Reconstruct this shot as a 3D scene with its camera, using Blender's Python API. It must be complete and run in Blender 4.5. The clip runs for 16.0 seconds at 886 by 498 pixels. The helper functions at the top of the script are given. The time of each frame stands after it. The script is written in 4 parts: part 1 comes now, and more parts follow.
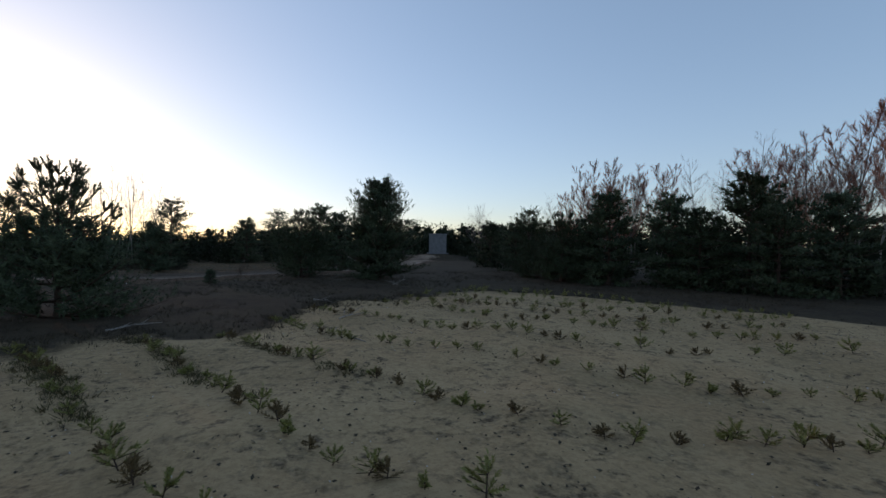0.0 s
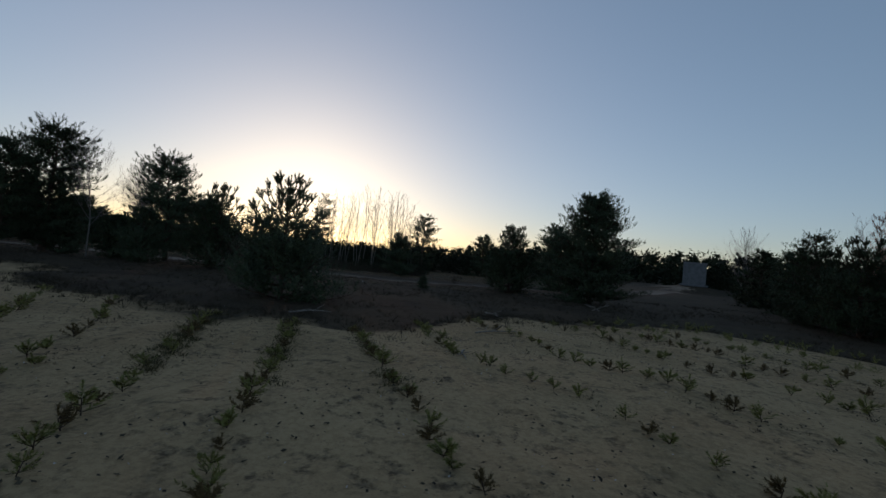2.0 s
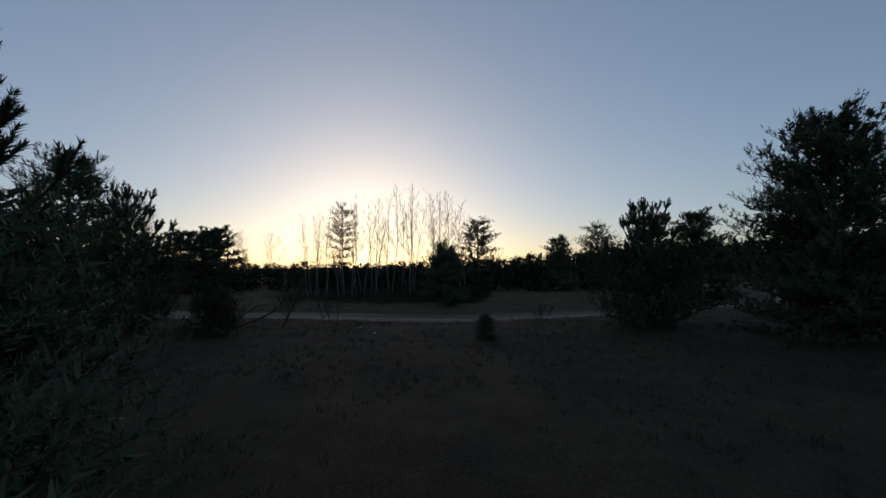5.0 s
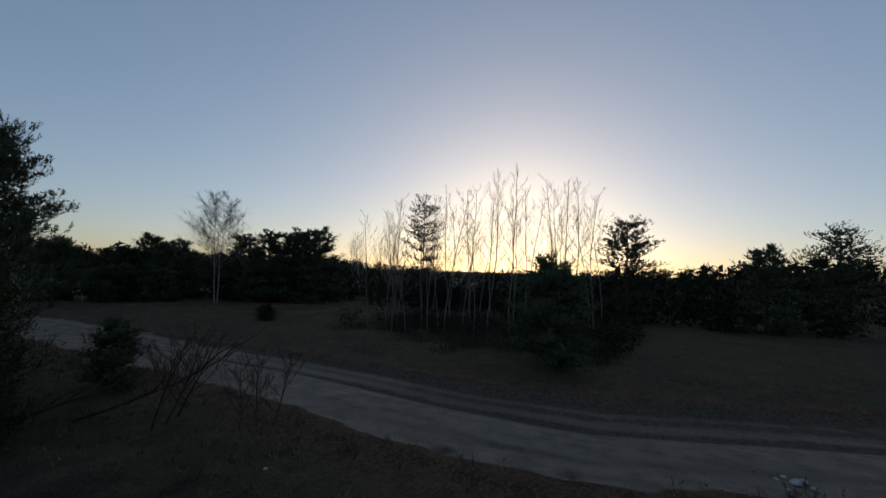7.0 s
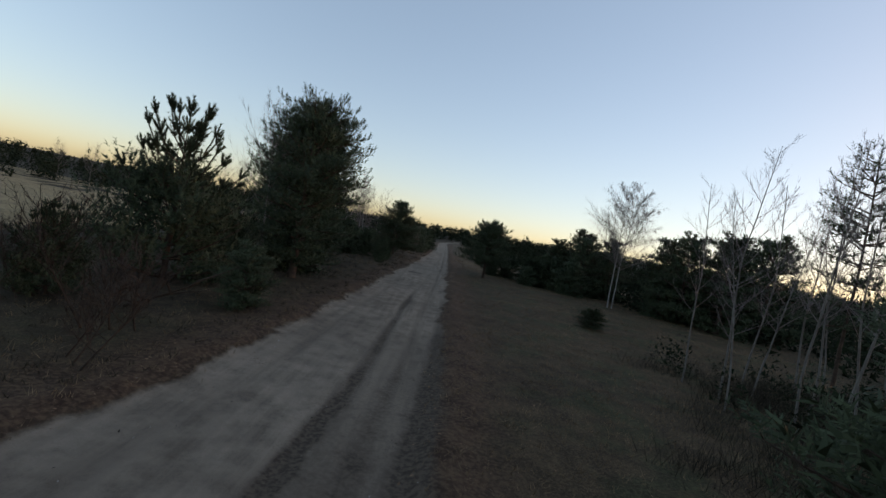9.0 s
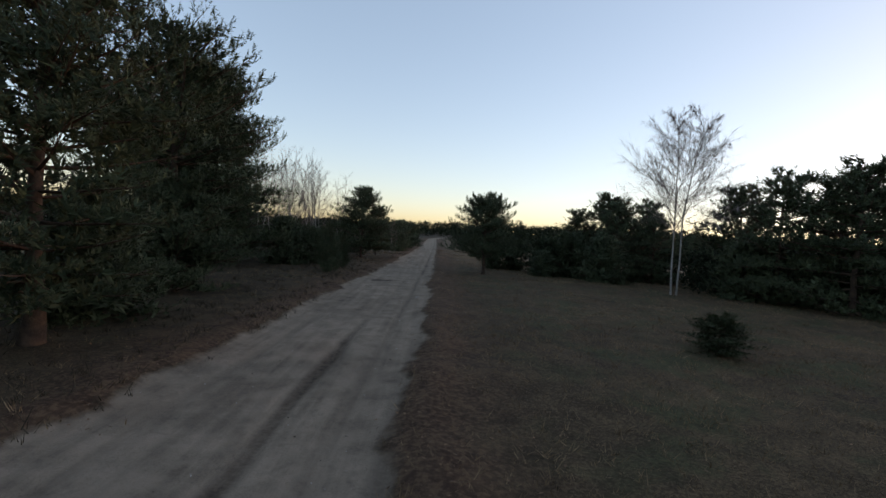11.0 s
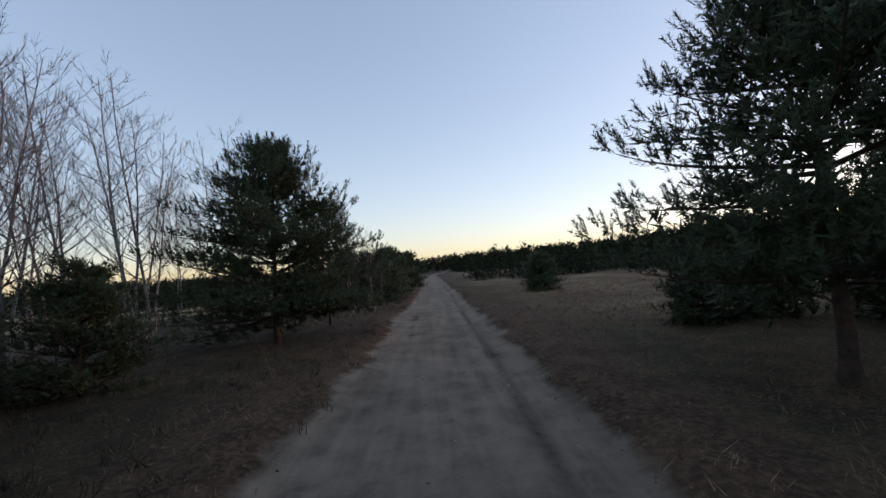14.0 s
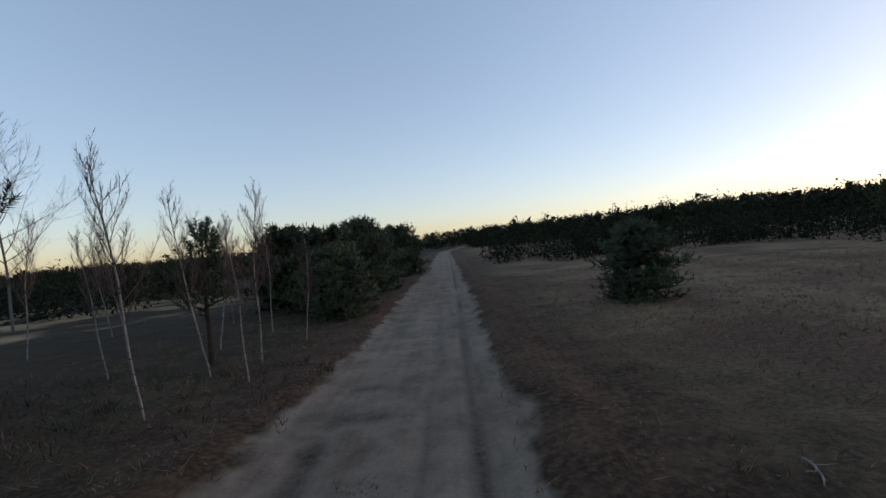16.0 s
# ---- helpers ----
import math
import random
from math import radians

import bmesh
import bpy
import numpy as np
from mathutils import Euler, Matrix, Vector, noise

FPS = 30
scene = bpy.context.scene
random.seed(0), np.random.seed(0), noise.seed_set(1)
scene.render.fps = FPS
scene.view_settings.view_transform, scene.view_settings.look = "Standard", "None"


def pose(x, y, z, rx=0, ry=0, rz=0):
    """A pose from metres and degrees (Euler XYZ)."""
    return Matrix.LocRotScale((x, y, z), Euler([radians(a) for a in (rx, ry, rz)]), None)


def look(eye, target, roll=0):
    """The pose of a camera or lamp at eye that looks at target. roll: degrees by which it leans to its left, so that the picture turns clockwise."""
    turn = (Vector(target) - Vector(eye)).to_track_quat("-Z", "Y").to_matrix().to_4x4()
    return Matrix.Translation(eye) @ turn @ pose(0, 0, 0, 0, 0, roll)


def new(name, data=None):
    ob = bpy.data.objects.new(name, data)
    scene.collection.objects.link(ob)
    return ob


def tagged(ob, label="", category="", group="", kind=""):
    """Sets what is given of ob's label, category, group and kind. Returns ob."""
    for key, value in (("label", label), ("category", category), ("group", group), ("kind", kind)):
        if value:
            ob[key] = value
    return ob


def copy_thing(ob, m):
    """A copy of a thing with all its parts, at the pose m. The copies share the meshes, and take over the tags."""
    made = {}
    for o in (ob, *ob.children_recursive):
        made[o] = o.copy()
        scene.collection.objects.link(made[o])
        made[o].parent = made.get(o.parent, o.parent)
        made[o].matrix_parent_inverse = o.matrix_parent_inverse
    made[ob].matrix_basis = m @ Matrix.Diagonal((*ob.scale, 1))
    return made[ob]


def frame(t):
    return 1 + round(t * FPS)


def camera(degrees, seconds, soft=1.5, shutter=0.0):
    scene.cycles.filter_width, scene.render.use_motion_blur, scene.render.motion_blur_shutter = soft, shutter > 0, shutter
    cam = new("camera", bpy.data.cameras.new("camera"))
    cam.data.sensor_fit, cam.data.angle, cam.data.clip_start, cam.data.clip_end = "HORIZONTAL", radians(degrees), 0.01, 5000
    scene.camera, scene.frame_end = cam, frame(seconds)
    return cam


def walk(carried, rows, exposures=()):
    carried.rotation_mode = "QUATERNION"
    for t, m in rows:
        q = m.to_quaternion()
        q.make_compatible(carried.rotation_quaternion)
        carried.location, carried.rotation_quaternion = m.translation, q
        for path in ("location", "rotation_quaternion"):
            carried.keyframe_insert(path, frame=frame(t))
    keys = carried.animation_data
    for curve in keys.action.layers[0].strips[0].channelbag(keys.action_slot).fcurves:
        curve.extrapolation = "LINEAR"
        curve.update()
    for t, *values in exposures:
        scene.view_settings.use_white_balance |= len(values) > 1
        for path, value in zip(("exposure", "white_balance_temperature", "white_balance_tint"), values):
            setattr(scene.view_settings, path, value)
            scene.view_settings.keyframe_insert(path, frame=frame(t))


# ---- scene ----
# ---------------------------------------------------------------- camera
cam = camera(89.8, 16.0, soft=1.5, shutter=0.0)
PATH = [
    (0, (-0.707, 0.007, 1.723), (0.999, -1.036, 1.721), 1.0),
    (0.5, (-1.407, -0.660, 1.939), (0.476, -1.331, 1.881), 0.9),
    (1, (-1.520, -1.317, 1.952), (0.423, -1.792, 1.957), 1.1),
    (1.5, (-1.130, -1.964, 1.813), (0.847, -2.266, 1.872), 2.6),
    (2, (-0.301, -2.551, 1.603), (1.698, -2.529, 1.641), 5.3),
    (2.5, (0.998, -2.553, 1.237), (2.981, -2.310, 1.328), 0.7),
    (3, (2.515, -2.318, 1.061), (4.503, -2.163, 1.206), -1.8),
    (3.5, (4.188, -2.358, 1.112), (6.175, -2.155, 1.221), 2.5),
    (4, (6.043, -2.096, 1.256), (8.027, -1.865, 1.354), 2.9),
    (4.2, (6.791, -1.886, 1.347), (8.778, -1.670, 1.440), 0.8),
    (6.3, (16.56, -2.145, 2.303), (18.518, -1.75, 2.395), 0.0),
    (6.5, (17.401, -2.084, 2.359), (19.327, -1.551, 2.45), 1.0),
    (6.8, (18.59, -2.047, 2.471), (20.446, -1.308, 2.561), 1.9),
    (7, (19.441, -2.062, 2.513), (21.217, -1.15, 2.619), 1.8),
    (7.2, (20.271, -2.111, 2.572), (21.923, -0.99, 2.685), 1.4),
    (7.5, (21.692, -2.242, 2.582), (23.096, -0.824, 2.703), 0.4),
    (7.8, (23.439, -2.494, 2.579), (24.447, -0.769, 2.672), 0.6),
    (8, (24.587, -2.582, 2.57), (25.268, -0.702, 2.606), 0.5),
    (8.5, (27.042, -2.37, 2.539), (27.175, -0.376, 2.449), 5.1),
    (9, (28.625, -1.492, 2.389), (28.619, 0.507, 2.32), 11.4),
    (9.5, (29.163, 0.02, 2.289), (29.23, 2.017, 2.197), 8.0),
    (9.7, (29.204, 0.702, 2.258), (29.286, 2.699, 2.177), 7.9),
    (11.8, (29.155, 11.5, 1.706), (29.156, 13.499, 1.632), 2.3),
    (12, (29.068, 12.642, 1.67), (29.057, 14.641, 1.613), 2.8),
    (12.5, (28.743, 15.626, 1.447), (28.678, 17.625, 1.43), 2.2),
    (13, (28.276, 18.522, 1.305), (28.246, 20.521, 1.35), -0.3),
    (13.5, (28.07, 21.551, 1.326), (28.16, 23.547, 1.422), -3.9),
    (14, (27.872, 24.351, 1.287), (27.94, 26.348, 1.37), -4.3),
    (14.5, (27.877, 26.946, 1.35), (27.949, 28.945, 1.369), -4.4),
    (15, (27.938, 29.353, 1.433), (28.039, 31.35, 1.4), -4.7),
    (15.5, (28.178, 31.411, 1.522), (28.396, 33.399, 1.519), -4.2),
    (16, (28.615, 33.679, 1.534), (28.596, 35.678, 1.507), -5.1),
]
STOPS = [(0, 1.61, 6280, 18), (1, 1.13, 6230, 16), (1.5, 0.93, 6180, 15), (2.5, 0.75, 6130, 14), (4, 0.68, 6130, 14), (6.5, 0.75, 6180, 16), (7.5, 0.81, 6230, 15), (8, 1.23, 6810, 18),
         (8.5, 1.68, 6910, 19), (9, 1.88, 7010, 19), (12, 2.11, 7160, 22), (13, 2.11, 7110, 23), (13.5, 2.09, 7040, 24), (14, 2.03, 6990, 25), (14.5, 1.96, 6930, 25), (15, 1.97, 6880, 24), (16, 1.78, 6660, 21)]      # seconds, stops, kelvin, tint
walk(cam, [(t, look(eye, target, roll)) for t, eye, target, roll in PATH], STOPS)

# ---------------------------------------------------------------- sky and sun
SUN_ELEVATION, SUN_AZIMUTH = 3.9, 17.5       # degrees; azimuth from +x towards +y
world = bpy.data.worlds.new("dusk_sky")
scene.world = world
world.use_nodes = True
wt = world.node_tree
sky = wt.nodes.new("ShaderNodeTexSky")
sky.sky_type, sky.sun_disc = "NISHITA", False
sky.sun_elevation, sky.sun_rotation = radians(SUN_ELEVATION), radians(90 - SUN_AZIMUTH)
sky.altitude, sky.air_density, sky.dust_density, sky.ozone_density = 100, 0.85, 0.8, 2.2
wt.nodes["Background"].inputs["Strength"].default_value = 0.15
haze = wt.nodes.new("ShaderNodeGamma")       # thin haze evens the glow out
haze.inputs["Gamma"].default_value = 0.62
wt.links.new(sky.outputs["Color"], haze.inputs["Color"])
wt.links.new(haze.outputs["Color"], wt.nodes["Background"].inputs["Color"])
sun_data = bpy.data.lights.new("sun", "SUN")
sun_data.energy, sun_data.angle, sun_data.color = 0.14, radians(0.6), (1.0, 0.50, 0.28)
sun = new("sun", sun_data)
_d = Vector((math.cos(radians(SUN_AZIMUTH)), math.sin(radians(SUN_AZIMUTH)), math.tan(radians(SUN_ELEVATION))))
sun.matrix_world = look(_d * 50, (0, 0, 0))


# ---------------------------------------------------------------- materials
def material(name, color, color2=None, scale=6.0, rough=0.85, bump=0.3, bump_scale=40.0, island=0.0, spec=0.2):
    """Two-tone noise at two sizes, with a fine relief; island: variation from piece to piece."""
    m = bpy.data.materials.new(name)
    m.use_nodes = True
    nt = m.node_tree
    b = nt.nodes["Principled BSDF"]
    b.inputs["Roughness"].default_value = rough
    b.inputs["Specular IOR Level"].default_value = spec
    co = nt.nodes.new("ShaderNodeTexCoord")
    n1 = nt.nodes.new("ShaderNodeTexNoise")
    n1.inputs["Scale"].default_value, n1.inputs["Detail"].default_value = scale, 6
    nt.links.new(co.outputs["Object"], n1.inputs["Vector"])
    ramp = nt.nodes.new("ShaderNodeValToRGB")
    ramp.color_ramp.elements[0].position, ramp.color_ramp.elements[1].position = 0.35, 0.68
    ramp.color_ramp.elements[0].color = (*color, 1)
    ramp.color_ramp.elements[1].color = (*(color2 or color), 1)
    nt.links.new(n1.outputs["Fac"], ramp.inputs["Fac"])
    out = ramp.outputs["Color"]
    if island:
        geo = nt.nodes.new("ShaderNodeNewGeometry")
        hsv = nt.nodes.new("ShaderNodeHueSaturation")
        mr = nt.nodes.new("ShaderNodeMapRange")
        mr.inputs["To Min"].default_value, mr.inputs["To Max"].default_value = 1 - island, 1 + island
        nt.links.new(geo.outputs["Random Per Island"], mr.inputs["Value"])
        nt.links.new(mr.outputs["Result"], hsv.inputs["Value"])
        nt.links.new(out, hsv.inputs["Color"])
        out = hsv.outputs["Color"]
    nt.links.new(out, b.inputs["Base Color"])
    if bump:
        n2 = nt.nodes.new("ShaderNodeTexNoise")
        n2.inputs["Scale"].default_value, n2.inputs["Detail"].default_value = bump_scale, 5
        nt.links.new(co.outputs["Object"], n2.inputs["Vector"])
        bp = nt.nodes.new("ShaderNodeBump")
        bp.inputs["Strength"].default_value, bp.inputs["Distance"].default_value = bump, 0.02
        nt.links.new(n2.outputs["Fac"], bp.inputs["Height"])
        nt.links.new(bp.outputs["Normal"], b.inputs["Normal"])
    return m


def birch_bark():
    m = material("birch_bark", (0.20, 0.182, 0.162), (0.31, 0.285, 0.26), 5, 0.7, 0.2, 60)
    nt = m.node_tree
    b = nt.nodes["Principled BSDF"]
    co = nt.nodes["Texture Coordinate"]
    mp = nt.nodes.new("ShaderNodeMapping")
    mp.inputs["Scale"].default_value = (6, 6, 22)
    nt.links.new(co.outputs["Object"], mp.inputs["Vector"])
    n = nt.nodes.new("ShaderNodeTexNoise")
    n.inputs["Scale"].default_value, n.inputs["Detail"].default_value = 1.0, 4
    nt.links.new(mp.outputs["Vector"], n.inputs["Vector"])
    r = nt.nodes.new("ShaderNodeValToRGB")
    r.color_ramp.elements[0].position, r.color_ramp.elements[1].position = 0.56, 0.63
    nt.links.new(n.outputs["Fac"], r.inputs["Fac"])
    mix = nt.nodes.new("ShaderNodeMix")
    mix.data_type = "RGBA"
    mix.inputs["B"].default_value = (0.05, 0.045, 0.04, 1)
    nt.links.new(r.outputs["Color"], mix.inputs["Factor"])
    nt.links.new(b.inputs["Base Color"].links[0].from_socket, mix.inputs["A"])
    nt.links.new(mix.outputs["Result"], b.inputs["Base Color"])
    return m


M_NEEDLE = material("pine_needles", (0.032, 0.045, 0.023), (0.062, 0.076, 0.038), 1.2, 0.7, 0, island=0.4, spec=0.2)
M_NEEDLE_YOUNG = material("seedling_needles", (0.135, 0.14, 0.036), (0.23, 0.21, 0.062), 4, 0.6, 0, island=0.35, spec=0.3)
M_NEEDLE_BROWN = material("seedling_needles_brown", (0.10, 0.070, 0.030), (0.15, 0.10, 0.045), 4, 0.7, 0, island=0.35)
M_PINE_BARK = material("pine_bark", (0.042, 0.029, 0.022), (0.090, 0.058, 0.040), 9, 0.9, 0.8, 25)
M_TWIG = material("birch_twigs", (0.085, 0.058, 0.052), (0.14, 0.098, 0.085), 3, 0.8, 0)
# birch twigs with the last red sunlight put into their colour
M_RED_LIT_TWIG = material("red_lit_birch_twigs", (0.22, 0.10, 0.072), (0.36, 0.17, 0.115), 3, 0.8, 0)
M_GREY_TWIG = material("grey_birch_twigs", (0.13, 0.105, 0.10), (0.21, 0.175, 0.165), 3, 0.8, 0)
M_BIRCH = birch_bark()
M_DEAD = material("weathered_wood", (0.16, 0.14, 0.125), (0.30, 0.27, 0.24), 12, 0.85, 0.5, 60)
M_WOODS = material("far_woods_foliage", (0.013, 0.018, 0.010), (0.026, 0.032, 0.016), 0.15, 0.9, 0, island=0.35, spec=0.1)
M_GRASS = material("dry_grass", (0.13, 0.085, 0.050), (0.25, 0.172, 0.10), 0.7, 0.9, 0, island=0.4)
M_STRAW = material("straw", (0.060, 0.041, 0.026), (0.14, 0.098, 0.060), 0.7, 0.9, 0, island=0.45)
M_HEATHER = material("heather", (0.036, 0.029, 0.020), (0.064, 0.050, 0.031), 1.5, 0.9, 0, island=0.35)
M_LEAF = material("fallen_leaves", (0.085, 0.046, 0.028), (0.19, 0.115, 0.065), 3, 0.7, 0, island=0.5)
M_WEEDS = material("row_weeds", (0.060, 0.055, 0.022), (0.11, 0.088, 0.038), 3, 0.8, 0, island=0.4)
M_CONCRETE = material("concrete", (0.125, 0.125, 0.13), (0.17, 0.17, 0.175), 2.5, 0.9, 0.4, 20)
M_ASPEN = material("aspen_bark", (0.11, 0.096, 0.084), (0.19, 0.17, 0.15), 5, 0.8, 0.3, 50)
M_STONE = material("pale_rubble", (0.33, 0.31, 0.29), (0.50, 0.48, 0.45), 8, 0.85, 0.6, 30)


def ground_material():
    m = bpy.data.materials.new("ground")
    m.use_nodes = True
    nt = m.node_tree
    N, L = nt.nodes, nt.links
    b = N["Principled BSDF"]
    b.inputs["Roughness"].default_value, b.inputs["Specular IOR Level"].default_value = 0.95, 0.1
    co = N.new("ShaderNodeTexCoord")

    def tex(scale, detail=8.0, rough=0.6):
        n = N.new("ShaderNodeTexNoise")
        n.inputs["Scale"].default_value, n.inputs["Detail"].default_value, n.inputs["Roughness"].default_value = scale, detail, rough
        L.new(co.outputs["Object"], n.inputs["Vector"])
        return n.outputs["Fac"]

    def ramp(fac, *stops):
        r = N.new("ShaderNodeValToRGB")
        e = r.color_ramp.elements
        while len(e) < len(stops):
            e.new(0.5)
        for k, (p, c) in enumerate(stops):
            e[k].position, e[k].color = p, (*c, 1)
        L.new(fac, r.inputs["Fac"])
        return r.outputs["Color"]

    def mixed(fac, a, c):
        x = N.new("ShaderNodeMix")
        x.data_type = "RGBA"
        L.new(fac, x.inputs["Factor"])
        L.new(a, x.inputs["A"])
        L.new(c, x.inputs["B"])
        return x.outputs["Result"]

    def attr(name):
        a = N.new("ShaderNodeAttribute")
        a.attribute_name = name
        return a.outputs["Fac"]

    def edged(mask, grain, width):
        """The mask's edge broken up by noise."""
        add = N.new("ShaderNodeMath")
        add.operation = "MULTIPLY_ADD"
        L.new(grain, add.inputs[0])
        add.inputs[1].default_value = 0.9
        L.new(mask, add.inputs[2])
        mr = N.new("ShaderNodeMapRange")
        mr.inputs["From Min"].default_value, mr.inputs["From Max"].default_value = 0.95 - width, 0.95 + width
        L.new(add.outputs[0], mr.inputs["Value"])
        return mr.outputs["Result"]

    big, mid, fine, tiny = tex(0.35), tex(2.2), tex(16.0, 6), tex(70.0, 3)
    # wheel marks: noise drawn out along the track
    run = N.new("ShaderNodeMapping")
    run.inputs["Scale"].default_value = (4.5, 0.22, 1.0)
    L.new(co.outputs["Object"], run.inputs["Vector"])
    streak = N.new("ShaderNodeTexNoise")
    streak.inputs["Scale"].default_value, streak.inputs["Detail"].default_value, streak.inputs["Roughness"].default_value = 1.0, 6, 0.65
    L.new(run.outputs["Vector"], streak.inputs["Vector"])
    lumps = tex(5.0, 9, 0.72)
    heath = mixed(fine, ramp(mid, (0.41, (0.022, 0.018, 0.011)), (0.60, (0.052, 0.042, 0.025))), ramp(big, (0.41, (0.035, 0.028, 0.018)), (0.60, (0.074, 0.059, 0.034))))
    grass = mixed(fine, ramp(mid, (0.41, (0.052, 0.035, 0.021)), (0.60, (0.131, 0.089, 0.051))), ramp(big, (0.41, (0.068, 0.045, 0.028)), (0.60, (0.147, 0.099, 0.057))))
    litter = mixed(fine, ramp(mid, (0.41, (0.040, 0.023, 0.017)), (0.60, (0.098, 0.060, 0.038))), ramp(fine, (0.4, (0.045, 0.027, 0.019)), (0.60, (0.138, 0.088, 0.053))))
    speck = tex(28.0, 5, 0.75)
    thatch = ramp(speck, (0.44, (0.018, 0.013, 0.010)), (0.52, (0.060, 0.042, 0.026)), (0.60, (0.20, 0.145, 0.085)))
    grass = mixed(ramp(tiny, (0.40, (0.75, 0.75, 0.75)), (0.62, (0.15, 0.15, 0.15))), grass, thatch)
    moss = ramp(fine, (0.41, (0.026, 0.034, 0.016)), (0.60, (0.075, 0.085, 0.040)))
    grass = mixed(ramp(tex(0.8, 5), (0.47, (0, 0, 0)), (0.62, (0.7, 0.7, 0.7))), grass, moss)
    peat = ramp(speck, (0.44, (0.012, 0.009, 0.008)), (0.60, (0.085, 0.058, 0.038)))
    heath = mixed(ramp(tiny, (0.40, (0.6, 0.6, 0.6)), (0.62, (0.15, 0.15, 0.15))), heath, peat)
    pale = mixed(mid, ramp(fine, (0.41, (0.250, 0.174, 0.092)), (0.60, (0.385, 0.275, 0.150))), ramp(big, (0.41, (0.265, 0.188, 0.100)), (0.60, (0.400, 0.290, 0.160))))
    humus = ramp(fine, (0.41, (0.070, 0.050, 0.031)), (0.60, (0.18, 0.135, 0.083)))
    patches = N.new("ShaderNodeMath")
    patches.operation = "MULTIPLY"
    L.new(ramp(lumps, (0.50, (0, 0, 0)), (0.62, (1, 1, 1))), patches.inputs[0])
    L.new(ramp(tex(0.9, 4), (0.38, (0.15, 0.15, 0.15)), (0.58, (0.95, 0.95, 0.95))), patches.inputs[1])
    sand = mixed(patches.outputs[0], pale, humus)
    sand = mixed(ramp(tiny, (0.60, (0, 0, 0)), (0.72, (0.7, 0.7, 0.7))), sand, humus)
    dust = mixed(fine, ramp(mid, (0.41, (0.168, 0.132, 0.098)), (0.60, (0.276, 0.217, 0.164))), ramp(big, (0.41, (0.190, 0.148, 0.112)), (0.60, (0.292, 0.230, 0.174))))
    packed = ramp(mid, (0.41, (0.105, 0.082, 0.062)), (0.60, (0.19, 0.150, 0.114)))
    track = mixed(ramp(streak.outputs["Fac"], (0.40, (0.55, 0.55, 0.55)), (0.57, (0, 0, 0))), dust, packed)
    track = mixed(ramp(lumps, (0.54, (0, 0, 0)), (0.66, (0.55, 0.55, 0.55))), track, packed)
    track = mixed(ramp(tiny, (0.54, (0, 0, 0)), (0.66, (0.6, 0.6, 0.6))), track, packed)
    dark = ramp(fine, (0.41, (0.060, 0.045, 0.034)), (0.60, (0.110, 0.084, 0.062)))
    col = mixed(edged(attr("grass"), mid, 0.35), heath, grass)
    bent = mixed(ramp(big, (0.42, (0, 0, 0)), (0.60, (1, 1, 1))), ramp(fine, (0.41, (0.13, 0.094, 0.056)), (0.60, (0.25, 0.185, 0.112))), ramp(fine, (0.41, (0.075, 0.045, 0.032)), (0.60, (0.15, 0.092, 0.062))))
    col = mixed(edged(attr("field"), mid, 0.4), col, bent)
    col = mixed(edged(attr("litter"), fine, 0.3), col, litter)
    col = mixed(edged(attr("sand"), lumps, 0.22), col, sand)
    col = mixed(edged(attr("track"), mid, 0.16), col, track)
    col = mixed(edged(attr("rut"), mid, 0.25), col, dark)
    L.new(col, b.inputs["Base Color"])
    bp = N.new("ShaderNodeBump")
    bp.inputs["Strength"].default_value, bp.inputs["Distance"].default_value = 0.8, 0.03
    L.new(tex(9.0, 10, 0.75), bp.inputs["Height"])
    L.new(bp.outputs["Normal"], b.inputs["Normal"])
    return m


# ---------------------------------------------------------------- mesh helpers
def tri_mesh(name, verts, faces, mat, smooth=False):
    """A mesh from arrays of places and of triangles."""
    verts, faces = np.asarray(verts, np.float32), np.asarray(faces, np.int32)
    me = bpy.data.meshes.new(name)
    me.vertices.add(len(verts))
    me.vertices.foreach_set("co", verts.ravel())
    me.loops.add(faces.size)
    me.loops.foreach_set("vertex_index", faces.ravel())
    me.polygons.add(len(faces))
    me.polygons.foreach_set("loop_start", np.arange(0, faces.size, faces.shape[1], dtype=np.int32))
    if smooth:
        me.polygons.foreach_set("use_smooth", np.ones(len(faces), bool))
    me.update(calc_edges=True)
    me.materials.append(mat)
    return me


def across(d):
    """Two unit vectors square to each row of d."""
    ref = np.where(np.abs(d[:, 2:3]) > 0.9, [[1.0, 0, 0]], [[0, 0, 1.0]])
    u = np.cross(d, ref)
    u /= np.linalg.norm(u, axis=1, keepdims=True) + 1e-9
    return u, np.cross(d, u)


